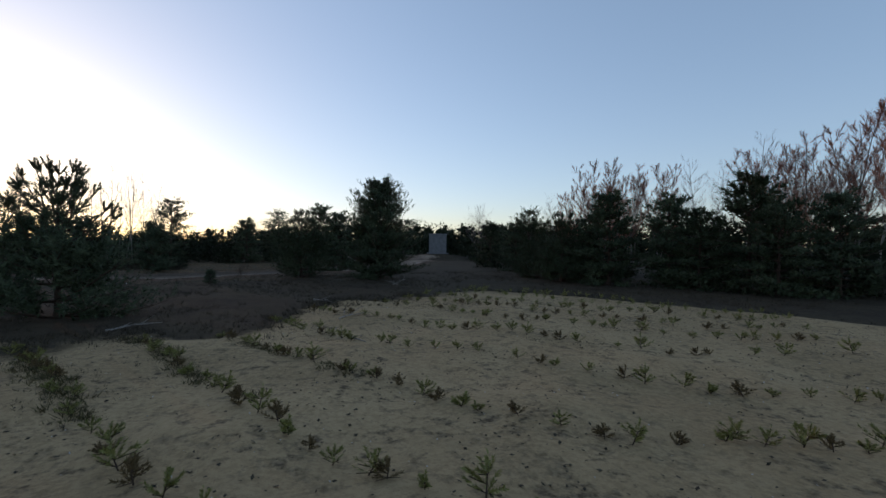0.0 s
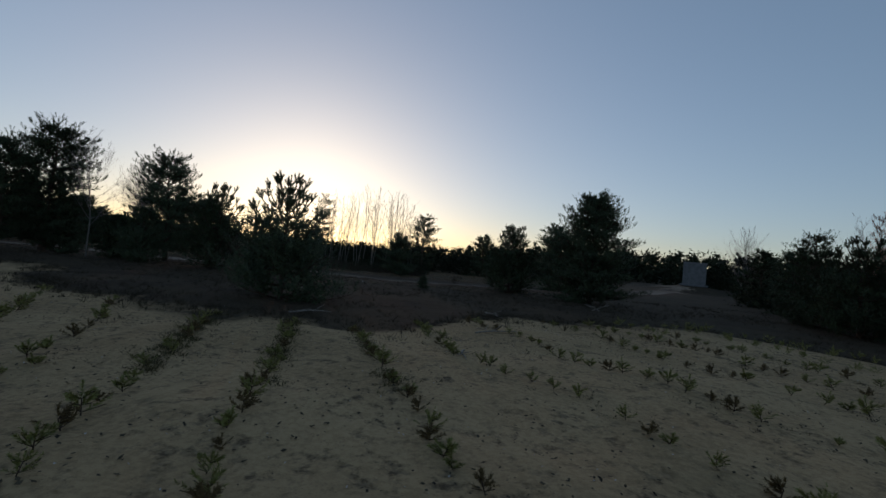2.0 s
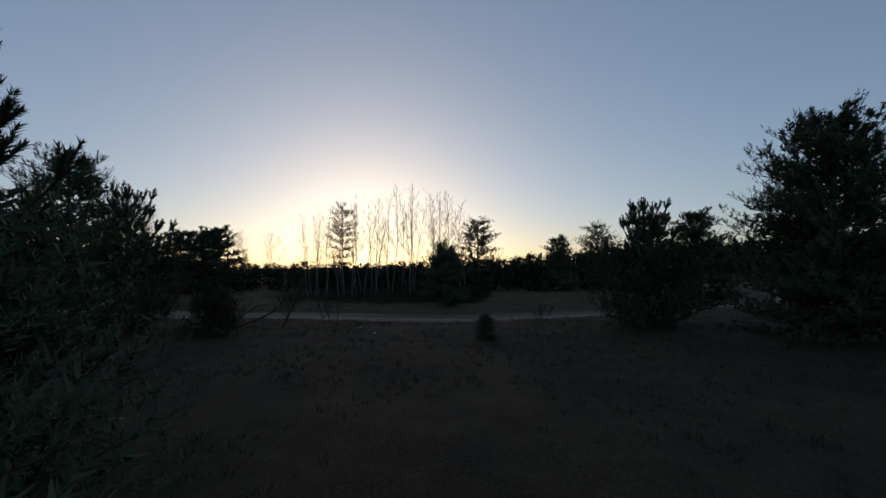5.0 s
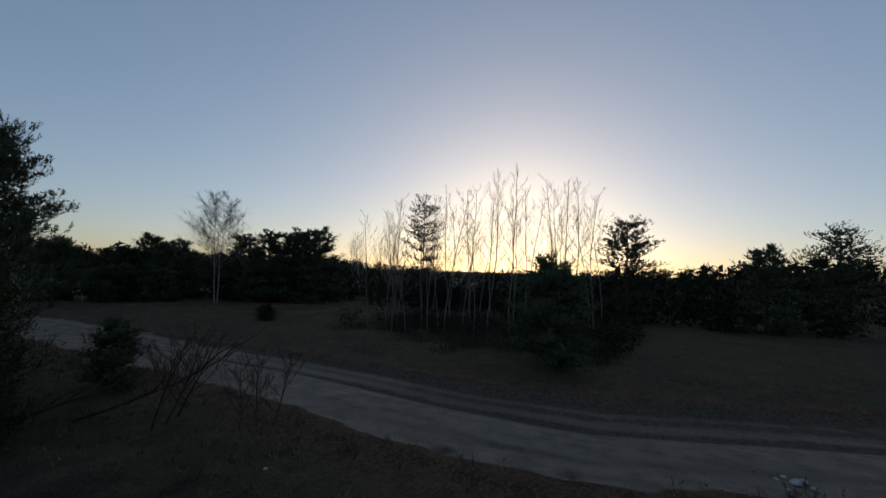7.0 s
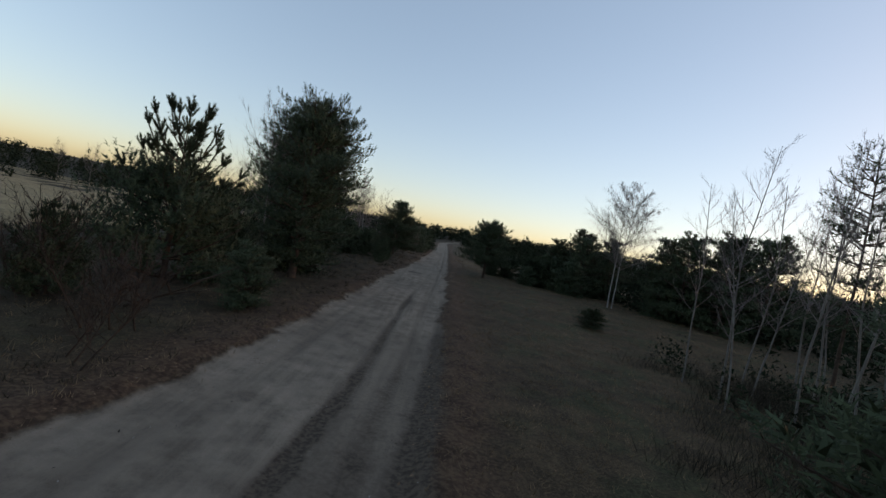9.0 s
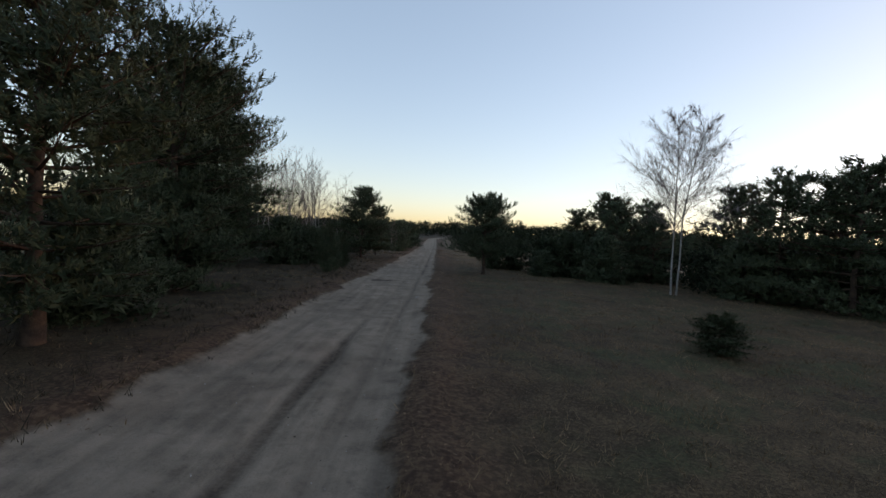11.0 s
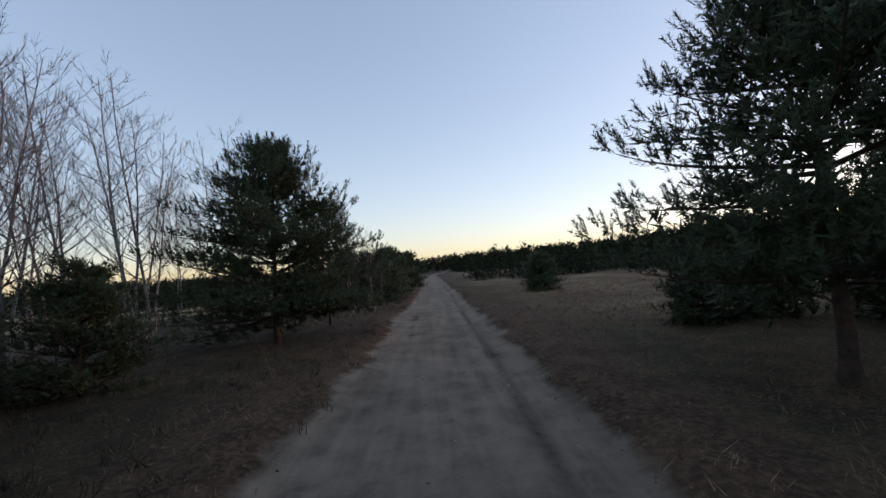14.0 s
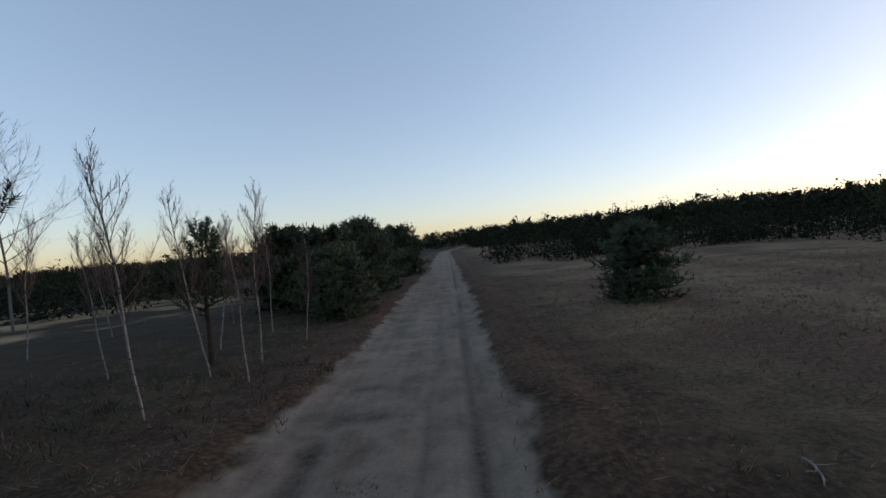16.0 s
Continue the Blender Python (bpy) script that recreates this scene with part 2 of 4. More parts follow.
def frusta(segs, sides):
    """Tapered tubes: rows of x0 y0 z0 r0 x1 y1 z1 r1."""
    s = np.asarray(segs, float)
    a, ra, b, rb = s[:, :3], s[:, 3], s[:, 4:7], s[:, 7]
    d = b - a
    d /= np.linalg.norm(d, axis=1, keepdims=True) + 1e-9
    u, v = across(d)
    ang = np.arange(sides) * 2 * np.pi / sides
    ring = u[:, None] * np.cos(ang)[None, :, None] + v[:, None] * np.sin(ang)[None, :, None]
    verts = np.concatenate([a[:, None] + ring * ra[:, None, None], b[:, None] + ring * rb[:, None, None]], 1)
    k = np.arange(sides)
    k2 = (k + 1) % sides
    f = np.concatenate([np.stack([k, k2, k2 + sides], 1), np.stack([k, k2 + sides, k + sides], 1)])
    faces = f[None] + (np.arange(len(s)) * 2 * sides)[:, None, None]
    return verts.reshape(-1, 3), faces.reshape(-1, 3)


def tube(rows, sides):
    """One joined tapered tube through consecutive rows of x0 y0 z0 r0 x1 y1 z1 r1."""
    r = np.asarray(rows, float)
    at = np.concatenate([r[:, :4], r[-1:, 4:]])
    d = np.gradient(at[:, :3], axis=0)
    d /= np.linalg.norm(d, axis=1, keepdims=True) + 1e-9
    u = np.cross(d, [[0.0, 1.0, 0.0]])
    u /= np.linalg.norm(u, axis=1, keepdims=True) + 1e-9
    v = np.cross(d, u)
    ang = np.arange(sides) * 2 * np.pi / sides
    verts = at[:, None, :3] + (u[:, None] * np.cos(ang)[None, :, None] + v[:, None] * np.sin(ang)[None, :, None]) * at[:, 3][:, None, None]
    k = np.arange(sides)
    k2 = (k + 1) % sides
    ring = np.concatenate([np.stack([k, k2, k2 + sides], 1), np.stack([k, k2 + sides, k + sides], 1)])
    faces = ring[None] + (np.arange(len(r)) * sides)[:, None, None]
    return verts.reshape(-1, 3), faces.reshape(-1, 3)


def needles(shoots, n, length, width, rng, spread=0.75):
    """Bottle-brush shoots: rows of x y z dx dy dz long; n thin blades on each."""
    s = np.asarray(shoots, float)
    d = s[:, 3:6] / (np.linalg.norm(s[:, 3:6], axis=1, keepdims=True) + 1e-9)
    u, v = across(d)
    m = len(s)
    along = rng.uniform(0.05, 1.0, (m, n))
    ang = rng.uniform(0, 2 * np.pi, (m, n))
    out = u[:, None] * np.cos(ang)[..., None] + v[:, None] * np.sin(ang)[..., None]
    way = d[:, None] * rng.uniform(0.55, 1.0, (m, n, 1)) + out * rng.uniform(spread * 0.6, spread * 1.2, (m, n, 1))
    way /= np.linalg.norm(way, axis=2, keepdims=True)
    foot = s[:, None, :3] + d[:, None] * (along * s[:, 6:7])[..., None]
    tip = foot + way * (length * rng.uniform(0.7, 1.15, (m, n)))[..., None]
    side = np.cross(way, out + 0.3)
    side *= (width / 2) / (np.linalg.norm(side, axis=2, keepdims=True) + 1e-9)
    verts = np.stack([foot - side, foot + side, tip], 2).reshape(-1, 3)
    return verts, np.arange(len(verts)).reshape(-1, 3)


def part(name, me, parent, label=""):
    ob = new(name, me)
    ob.parent = parent
    if label:
        ob["label"] = label
    return ob


def thing(name, x, y, z, label, category, group="", rz=0.0, s=1.0):
    e = new(name)
    e.empty_display_size = 0.2
    e.matrix_basis = pose(x, y, z, 0, 0, rz) @ Matrix.Scale(s, 4)
    return tagged(e, label, category, group)


# ---------------------------------------------------------------- ground
EDGE_Y = [-60, -20, -16, -15.0, -14.0, -12.4, -11, -8, -6, -4.5, -3.3, -2.1, -1.3, -0.5, 0.5, 1.6, 3, 4, 5, 6.5, 8, 12, 18, 24, 32, 40, 46, 52, 58, 70]
EDGE_X = [-40, -9, -3, 2, 6, 11.5, 14.5, 13.6, 12.7, 12.4, 11.9, 10, 8.4, 8.8, 9.6, 9.2, 8.9, 9.3, 10.2, 9.6, 10.5, 15.5, 15.5, 14, 13, 17, 21, 21, 15, 8]
LEFT_Y = [-60, -30, -20, -10, -6.5, -4.6, -1, 2, 6, 10, 19, 30, 45, 60, 110, 400]
LEFT_X = [105, 52, 38, 29.2, 27.4, 26.6, 25.3, 25.3, 25.8, 25.9, 26.3, 26.8, 27.1, 27.3, 27.2, 60]
RIGHT_X = [110, 57, 43, 33.0, 31.2, 30.4, 29.0, 28.8, 28.9, 28.95, 29.05, 29.15, 29.2, 29.2, 29.0, 62.5]
PATCHES = ((27.2, 34.8, 0.22), (27.35, 36.4, 0.42), (27.6, 37.1, 0.45), (27.7, 37.9, 0.4), (27.5, 38.7, 0.35), (27.55, 33.5, 0.3), (27.3, 23.25, 0.55), (26.7, 20.3, 0.22), (26.75, 18.4, 0.25), (28.6, 31.0, 0.3), (25.6, -1.0, 0.25), (25.4, 0.9, 0.22))


_table = np.random.default_rng(3).uniform(-1, 1, (256, 256))


def grain(x, y, size, octaves=3):
    """Smooth random relief, -1 to 1, with features of about that size."""
    total, amp, out = 0.0, 1.0, 0.0
    for k in range(octaves):
        u, v = x / size * 2**k + 37.3 * k, y / size * 2**k + 11.7 * k
        i, j = np.floor(u).astype(int), np.floor(v).astype(int)
        a, b = u - i, v - j
        a, b = a * a * (3 - 2 * a), b * b * (3 - 2 * b)
        i0, i1, j0, j1 = i % 256, (i + 1) % 256, j % 256, (j + 1) % 256
        out = out + amp * ((_table[i0, j0] * (1 - a) + _table[i1, j0] * a) * (1 - b) + (_table[i0, j1] * (1 - a) + _table[i1, j1] * a) * b)
        total, amp = total + amp, amp * 0.5
    return out / total


def wave(x, y, seed=0.0):
    return (np.sin(x * 0.9 + 1.3 * np.sin(y * 0.7 + seed)) * np.sin(y * 1.1 + 1.7 * np.sin(x * 0.5 + 2 * seed)) + 0.5 * np.sin(2.3 * x - 1.1 * y + seed) * np.sin(1.9 * y + 0.6 * x)) / 1.5


def soft(v, width):
    return 1 / (1 + np.exp(-np.clip(v / width, -30, 30)))


def land(x, y):
    """Height of the ground, and how far each cover reaches there."""
    x, y = np.asarray(x, float), np.asarray(y, float)
    edge = np.interp(y, EDGE_Y, EDGE_X) + 1.3 * grain(x, y, 2.6) + 0.5 * grain(x + 50, y, 0.6, 2)
    sand = soft(edge - x, 0.45) * soft(y + 60, 1) * soft(75 - y, 1)
    strip = soft(y - 44.7 - 0.88 * (x - 18.6) + 0.7 * grain(x, y, 2.5), 0.15) * soft(56 - y, 0.8) * soft(23.4 - x, 0.3)
    north = soft(y - 32 + 4 * grain(x, y, 5.0), 0.7)
    sand *= (1 - north + north * strip * (0.20 + 0.58 * soft(grain(x, y, 1.4), 0.1))) * soft(x + 45 + 6 * grain(x, y, 6.0), 1)
    left, right = np.interp(y, LEFT_Y, LEFT_X), np.interp(y, LEFT_Y, RIGHT_X)
    inside = np.minimum(x - left, right - x) + 0.22 * grain(x, y + 90, 1.1) + 0.12 * grain(x + 30, y, 0.35, 2)
    track = soft(inside, 0.08)
    u = (x - left) / (right - left)
    mid = 0.60 + 0.02 * np.sin(y * 0.35) + 0.012 * grain(x, y, 1.5)
    rut = np.exp(-(((u - mid) / 0.040) ** 2)) * (0.40 + 0.75 * soft(14 - y, 2.0) + 0.3 * grain(x, y * 0.5, 1.2)) + np.exp(-(((u - 0.98) / 0.055) ** 2)) * (0.35 + 0.75 * soft(9 - y, 2.0)) + (0.4 + 0.35 * soft(y - 15, 2.0)) * np.exp(-(((u - 0.80) / 0.04) ** 2)) + 0.35 * np.exp(-(((u - 0.22) / 0.05) ** 2))
    rut *= 0.75 + 0.3 * wave(x * 0.6, y * 0.8, 3) + 0.45 * grain(x * 1.5, y * 0.4, 0.7)
    rut = rut + soft(7 - y, 2.0) * (0.16 + 0.36 * soft(u - 0.64, 0.03))
    for px, py, pr in PATCHES:
        rut = rut + 0.8 * np.exp(-(((x - px) / pr) ** 2 + ((y - py) / (0.6 * pr)) ** 2) ** 2) * (0.7 + 0.6 * grain(x, y, 0.3, 2))
    litter = np.exp(-(np.clip(-inside, 0, 9) / 1.3) ** 2) * (1 - track)
    grass = soft(x - right, 1.5) * soft(60 + wave(x, y) - x, 6) * 0.75 + 0.35 * soft(left - x, 0.5) * soft(x - left + 4, 1)
    z = 0.05 * wave(x * 0.25, y * 0.25, 5) + 0.018 * wave(x * 1.7, y * 1.7, 1) * (1 - track)
    rough = np.clip(1 - np.hypot(x - 20, y - 15) / 75, 0, 1)
    z = z + rough * (0.09 * sand * grain(x, y, 1.3, 2) + 0.05 * sand * grain(x + 9, y, 0.42, 2) + 0.05 * (1 - track) * grain(x, y + 7, 0.8, 3))
    z = z + rough * track * (0.020 * grain(x, y * 0.5, 1.0, 2))
    z = z + 0.03 * sand - 0.05 * track - 0.04 * track * rut
    z = z + 0.06 * np.exp(-((np.clip(-inside, -9, 9) - 0.35) / 0.3) ** 2)
    z = z + 1.0 * np.exp(-(((x - 57.5) / 4.2) ** 2 + ((y + 34.6) / 4.2) ** 2) ** 2)
    far = np.maximum(np.hypot(x - 28, y - 15) - 130, 0)
    z = z + 0.02 * far * np.clip(1 - far / 900, 0, 1)
    field = soft(x - right - 2.0 + 1.5 * grain(x, y, 4.0), 0.8) * soft(y - 33 + 5 * grain(x + 20, y, 7.0), 2.5) * soft(150 - y, 10)
    return z, sand, track, np.clip(rut * soft(inside + 0.28, 0.06), 0, 1), np.clip(litter, 0, 1), np.clip(grass, 0, 1), field


def gz(x, y):
    return float(land(x, y)[0])


def stretched(dense_from, dense_to, step, reach):
    mid = np.arange(dense_from, dense_to + step / 2, step)
    out = np.cumsum(np.geomspace(step * 1.5, reach * 0.28, 34))
    out = out * reach / out[-1]
    return np.concatenate([dense_from - out[::-1], mid, dense_to + out])


def build_ground():
    xs, ys = stretched(-8, 44, 0.25, 2200), stretched(-24, 64, 0.30, 2200)
    xs = np.concatenate([xs[xs < 24.8], np.arange(24.8, 30.0, 0.08), xs[xs > 30.0]])
    gx, gy = np.meshgrid(xs, ys)
    z, sand, track, rut, litter, grass, field = land(gx, gy)
    verts = np.stack([gx.ravel(), gy.ravel(), z.ravel()], 1)
    nx, ny = len(xs), len(ys)
    i = (np.arange(ny - 1)[:, None] * nx + np.arange(nx - 1)[None]).ravel()
    faces = np.stack([i, i + 1, i + nx + 1, i + nx], 1)
    me = tri_mesh("ground", verts, faces, ground_material(), True)
    for name, values in (("sand", sand), ("track", track), ("rut", rut), ("litter", litter), ("grass", grass), ("field", field)):
        me.attributes.new(name, "FLOAT", "POINT").data.foreach_set("value", values.ravel().astype(np.float32))
    tagged(new("ground", me), "sandy heath ground with a pale dirt track", "ground", kind="structure")


build_ground()


# ---------------------------------------------------------------- pines
def unit(v):
    return v / (np.linalg.norm(v) + 1e-9)


def pine_plan(rng, h, r, low, shape, lift=(5, 60), dense=1.0, step=0.34, shoot=0.22, rise=0.04, girth=0.018, vary=(0.7, 1.12)):
    """Trunk and limb tubes and the shoots of a pine. shape: the crown's half-width against its height, 0 at its foot and 1 at its tip."""
    trunk, limbs, shoots, ribs = [], [], [], []
    n = 12
    zs = np.linspace(-0.05, h * 0.985, n)
    wob = np.cumsum(rng.normal(0, 0.012 * h / 4, (n, 2)), 0)
    wob -= wob[0]
    rad = girth * h * (1 - 0.9 * (zs / h).clip(0, 1)) + 0.008
    rad[0] *= 1.4
    for k in range(n - 1):
        trunk.append([*wob[k], zs[k], rad[k], *wob[k + 1], zs[k + 1], rad[k + 1]])
    z, turn = low, rng.uniform(0, 6.28)
    while z < h * 0.97:
        f = (z - low) / (h - low)
        cx, cy = np.interp(z, zs, wob[:, 0]), np.interp(z, zs, wob[:, 1])
        reach = r * np.interp(f, np.linspace(0, 1, len(shape)), shape)
        count = 5 if f < 0.85 else 4
        for b in range(count):
            az = turn + b * 6.283 / count + rng.normal(0, 0.25)
            length = reach * rng.uniform(*vary)
            el = radians(np.interp(f, [0, 1], lift) + rng.normal(0, 7))
            at, way = np.array([cx, cy, z + rng.normal(0, 0.05)]), np.array([math.cos(az) * math.cos(el), math.sin(az) * math.cos(el), math.sin(el)])
            m = max(3, int(length / 0.3) + 1)
            thick = 0.010 + 0.012 * length
            for k in range(m):
                nxt = at + way * length / m
                q0, q1 = thick * (1 - k / m) + 0.004, thick * (1 - (k + 1) / m) + 0.004
                limbs.append([*at, q0, *nxt, q1])
                s = (k + 1) / m
                if s > 0.22:
                    for side in (-1, 1, 0):
                        if rng.random() > 0.93 * dense:
                            continue
                        tl = (0.5 * (1 - s) * length + 0.20) * rng.uniform(0.6, 1.15)
                        sw = unit(way * 0.75 + np.array([-way[1], way[0], 0]) * side * rng.uniform(0.5, 1.1) + np.array([0, 0, rng.uniform(0.05, 0.6) if side else rng.uniform(0.3, 1.0)]))
                        if side == 0:
                            tl *= 0.7
                        end = nxt + sw * tl
                        ribs.append([*nxt, *(sw * tl)])
                        up = unit(sw + np.array([0, 0, rng.uniform(0.1, 0.45) + 3 * rise]))
                        shoots.append([*end, *up, shoot * rng.uniform(0.7, 1.2)])
                        steps = int(tl / (0.17 / dense))
                        for j in range(steps):
                            q = nxt + sw * tl * (j + 0.6) / (steps + 0.2)
                            w2 = unit(sw + rng.normal(0, 0.55, 3) + np.array([0, 0, 0.3]))
                            shoots.append([*q, *w2, shoot * rng.uniform(0.5, 0.95)])
                way = unit(way + np.array([0, 0, rise]) + rng.normal(0, 0.06, 3))
                at = nxt
            shoots.append([*at, *unit(way + np.array([0, 0, 0.4])), shoot * 1.2])
        turn += 1.1
        z += step * (1.15 - 0.35 * f) * rng.uniform(0.85, 1.15)
    top = np.array([wob[-1, 0], wob[-1, 1], h * 0.97])
    for k in range(4):
        w = unit(np.array([rng.normal(0, 0.35), rng.normal(0, 0.35), 1.0])) if k else np.array([0, 0, 1.0])
        shoots.append([*top, *w, shoot * (1.5 if k == 0 else 1.1)])
        limbs.append([*top, 0.008, *(top + w * shoot), 0.004])
    return trunk, limbs, shoots, ribs


def candelabra(rng, h, r):
    """Upswept arms of a young pine's open top, and the brush-like candles at their ends."""
    arms, candles = [], []

    def whorl(at, way, count, long, splay):
        for k in range(count):
            a = 6.283 * k / count + rng.uniform(0, 1.5)
            w = unit(way + splay * np.array([math.cos(a), math.sin(a), 0.15]) * rng.uniform(0.7, 1.2))
            candles.append([*at, *w, long * rng.uniform(0.75, 1.15)])
            arms.append([*at, 0.010, *(at + w * long), 0.006])

    total = 34
    for k in range(total):
        f = k / (total - 1)
        a, z0 = 2.4 * k + rng.normal(0, 0.25), h * (0.34 + 0.44 * f)
        reach = r * (0.82 - 0.58 * f) * rng.uniform(0.6, 1.1)
        z1 = min(z0 + h * rng.uniform(0.14, 0.23), h * 0.92)
        out = np.array([math.cos(a), math.sin(a), 0])
        p, q, w = np.array([0, 0, z0]), out * 0.62 * reach + np.array([0, 0, z0 + 0.38 * (z1 - z0)]), out * reach + np.array([0, 0, z1])
        arms += [[*p, 0.020, *q, 0.015], [*q, 0.015, *w, 0.011]]
        way = unit(w - q)
        whorl(q, unit(way + out * 0.2), 3, 0.26, 0.75)
        candles.append([*(q + (w - q) * 0.25), *way, 0.75 * np.linalg.norm(w - q)])
        candles.append([*w, *unit(way + np.array([0, 0, 0.5])), 0.32])
        whorl(w, unit(way + np.array([0, 0, 0.5])), 4, 0.25, 0.55)
    for f, long in ((0.60, 0.30), (0.72, 0.30), (0.83, 0.30), (0.91, 0.26)):
        whorl(np.array([0, 0, f * h]), np.array([0, 0, 1.0]), 5, long, 0.8)
    candles.append([0, 0, 0.90 * h, 0, 0, 1, 0.10 * h])
    return np.array(arms), np.array(candles)


def outermost(shoots, h, each):
    """The farthest shoots of a crown, turned up into candles."""
    a = (np.arctan2(shoots[:, 1], shoots[:, 0]) / 6.2832 * 26).astype(int)
    cell = a * 100 + (shoots[:, 2] / h * 18).astype(int)
    order = np.lexsort((-np.hypot(shoots[:, 0], shoots[:, 1]), cell))
    first = np.searchsorted(cell[order], cell[order], side="left")
    out = shoots[order[np.arange(len(order)) - first < each]].copy()
    out[:, 3:6] = 0.6 * out[:, 3:6] + np.array([0, 0, 0.55])
    out[:, 6] = 0.22
    return out


def pine(name, x, y, h, r, label, seed, low=0.25, shape=(0.75, 1.0, 0.92, 0.7, 0.4, 0.12), lift=(2, 55), dense=1.0, step=0.34, shoot=0.22,
         count=1500, blades=12, length=0.09, width=0.014, filler=8, core=1.0, thick=0.03, rise=0.04, category="pine tree", group="", girth=0.018, fingers=0, vary=(0.7, 1.12), spread=1.05, tips=0, snags=0):
    """filler: coarser bunches of needles further in, which close the crown."""
    rng = np.random.default_rng(seed)
    trunk, limbs, shoots, ribs = (np.array(rows) for rows in pine_plan(rng, h, r, low, shape, lift, dense, step, shoot, rise, girth, vary))
    flat = r / np.percentile(np.hypot(shoots[:, 0], shoots[:, 1]), 96)
    tall = h / (shoots[:, 2] + shoots[:, 5] * shoots[:, 6]).max()
    for rows, cols in ((trunk, (0, 4)), (limbs, (0, 4)), (shoots, (0,)), (ribs, (0, 3))):
        for c in cols:
            rows[:, c : c + 2] *= flat
            rows[:, c + 2] *= tall
    if len(shoots) > count:
        shoots = shoots[np.sort(rng.permutation(len(shoots))[:count])]
    if fingers:
        arms, candles = candelabra(rng, h, r)
        limbs = np.concatenate([limbs[limbs[:, 6] < 0.6 * h], arms])
        ribs = ribs[ribs[:, 2] < 0.56 * h]
    if snags:                                  # dead boughs below the crown
        for k in range(snags):
            a, z = 2.4 * k + 0.3, low * rng.uniform(0.5, 0.95)
            p, reach = np.array([0, 0, z]), rng.uniform(0.5, 1.1)
            q = p + np.array([math.cos(a), math.sin(a), rng.uniform(-0.05, 0.3)]) * reach * 0.5
            w = q + np.array([math.cos(a + 0.3), math.sin(a + 0.3), rng.uniform(0.0, 0.4)]) * reach * 0.5
            limbs = np.concatenate([limbs, [[*p, 0.022, *q, 0.015], [*q, 0.015, *w, 0.005]]])
    e = thing(name, x, y, gz(x, y) - 0.02, label, category, group)
    lv, lf = frusta(limbs, 3)
    u = across(ribs[:, 3:6] / np.linalg.norm(ribs[:, 3:6], axis=1, keepdims=True))[0] * 0.006
    rv = np.stack([ribs[:, :3] - u, ribs[:, :3] + u, ribs[:, :3] + ribs[:, 3:6]], 1).reshape(-1, 3)
    stem = part("trunk", tri_mesh("pine_trunk", *tube(trunk, 9), M_PINE_BARK, True), e)
    part("branchwork", tri_mesh("pine_branchwork", np.concatenate([lv, rv]), np.concatenate([lf, np.arange(len(rv)).reshape(-1, 3) + len(lv)]), M_PINE_BARK, True), stem)["kind"] = "stuff"
    if fingers:
        shoots = shoots[(shoots[:, 2] < 0.60 * h) | (np.hypot(shoots[:, 0], shoots[:, 1]) < 0.22 * r)]
    fine_v, fine_f = needles(shoots, blades, length, width, rng, spread)
    if fingers or tips:                        # dense upright brushes stand out of the crown
        tip_v, tip_f = needles(candles, fingers, 0.075, 0.016, rng, 0.72) if fingers else needles(outermost(shoots, h, tips), 52, 0.050, 0.011, rng, 0.85)
        fine_v, fine_f = np.concatenate([fine_v, tip_v]), np.concatenate([fine_f, tip_f + len(fine_v)])
    inner = shoots.copy()
    inner[:, :2] *= rng.uniform(0.40, 0.87, (len(inner), 1))
    inner[:, 2] = np.maximum(inner[:, 2] - rng.uniform(0.02, 0.12, len(inner)), 0.04)
    inner = inner[inner[:, 2] < core * h]
    core_v, core_f = needles(inner, filler, min(max(4.2 * thick, 0.08), 0.17), thick, rng, 1.1)
    part("crown", tri_mesh("pine_crown", np.concatenate([fine_v, core_v]), np.concatenate([fine_f, core_f + len(fine_v)]), M_NEEDLE), e)
    return e


def again(ob, x, y, rz, s, label="", sz=None):
    """A copy of a tree elsewhere, turned and scaled."""
    m = Matrix.LocRotScale((x, y, gz(x, y) - 0.02), Euler((0, 0, radians(rz))), (s, s, sz or s))
    keep = ob.scale.copy()
    ob.scale = (1, 1, 1)
    c = copy_thing(ob, m)
    ob.scale = keep
    return tagged(c, label)


DOME = (0.95, 1.0, 0.96, 0.84, 0.6, 0.22)
TALL = (0.55, 0.85, 1.0, 0.95, 0.75, 0.30)
BUSH = (0.95, 1.0, 0.95, 0.82, 0.6, 0.3)

# near trees
young = pine("pine_tree", 12.75, 2.25, 3.68, 1.8, "young bushy pine with upright brush-like shoots", 1, 0.12, (1.0, 0.98, 0.88, 0.74, 0.56, 0.30), (6, 58), 0.9, 0.40, 0.40, 1250, 15, 0.08, 0.017, 9, 0.74, 0.045, 0.12, fingers=85)
again(young, 23.75, -6.0, 70, 1.0, "young bushy pine with a forked leader beside the track")
again(young, 21.9, 6.2, 200, 0.46, "low bushy pine at the edge of the heath")
again(young, 22.1, 9.1, 130, 1.02, "bushy pine with long upright shoots beside the track", 1.17)
again(young, 21.6, 12.6, 310, 0.74)
again(young, 24.9, 24.8, 20, 0.31, "slender young pine on the verge before bare birches", 0.60)
again(young, 25.0, 26.6, 250, 0.27, "waist-high young pine on the verge", 0.44)
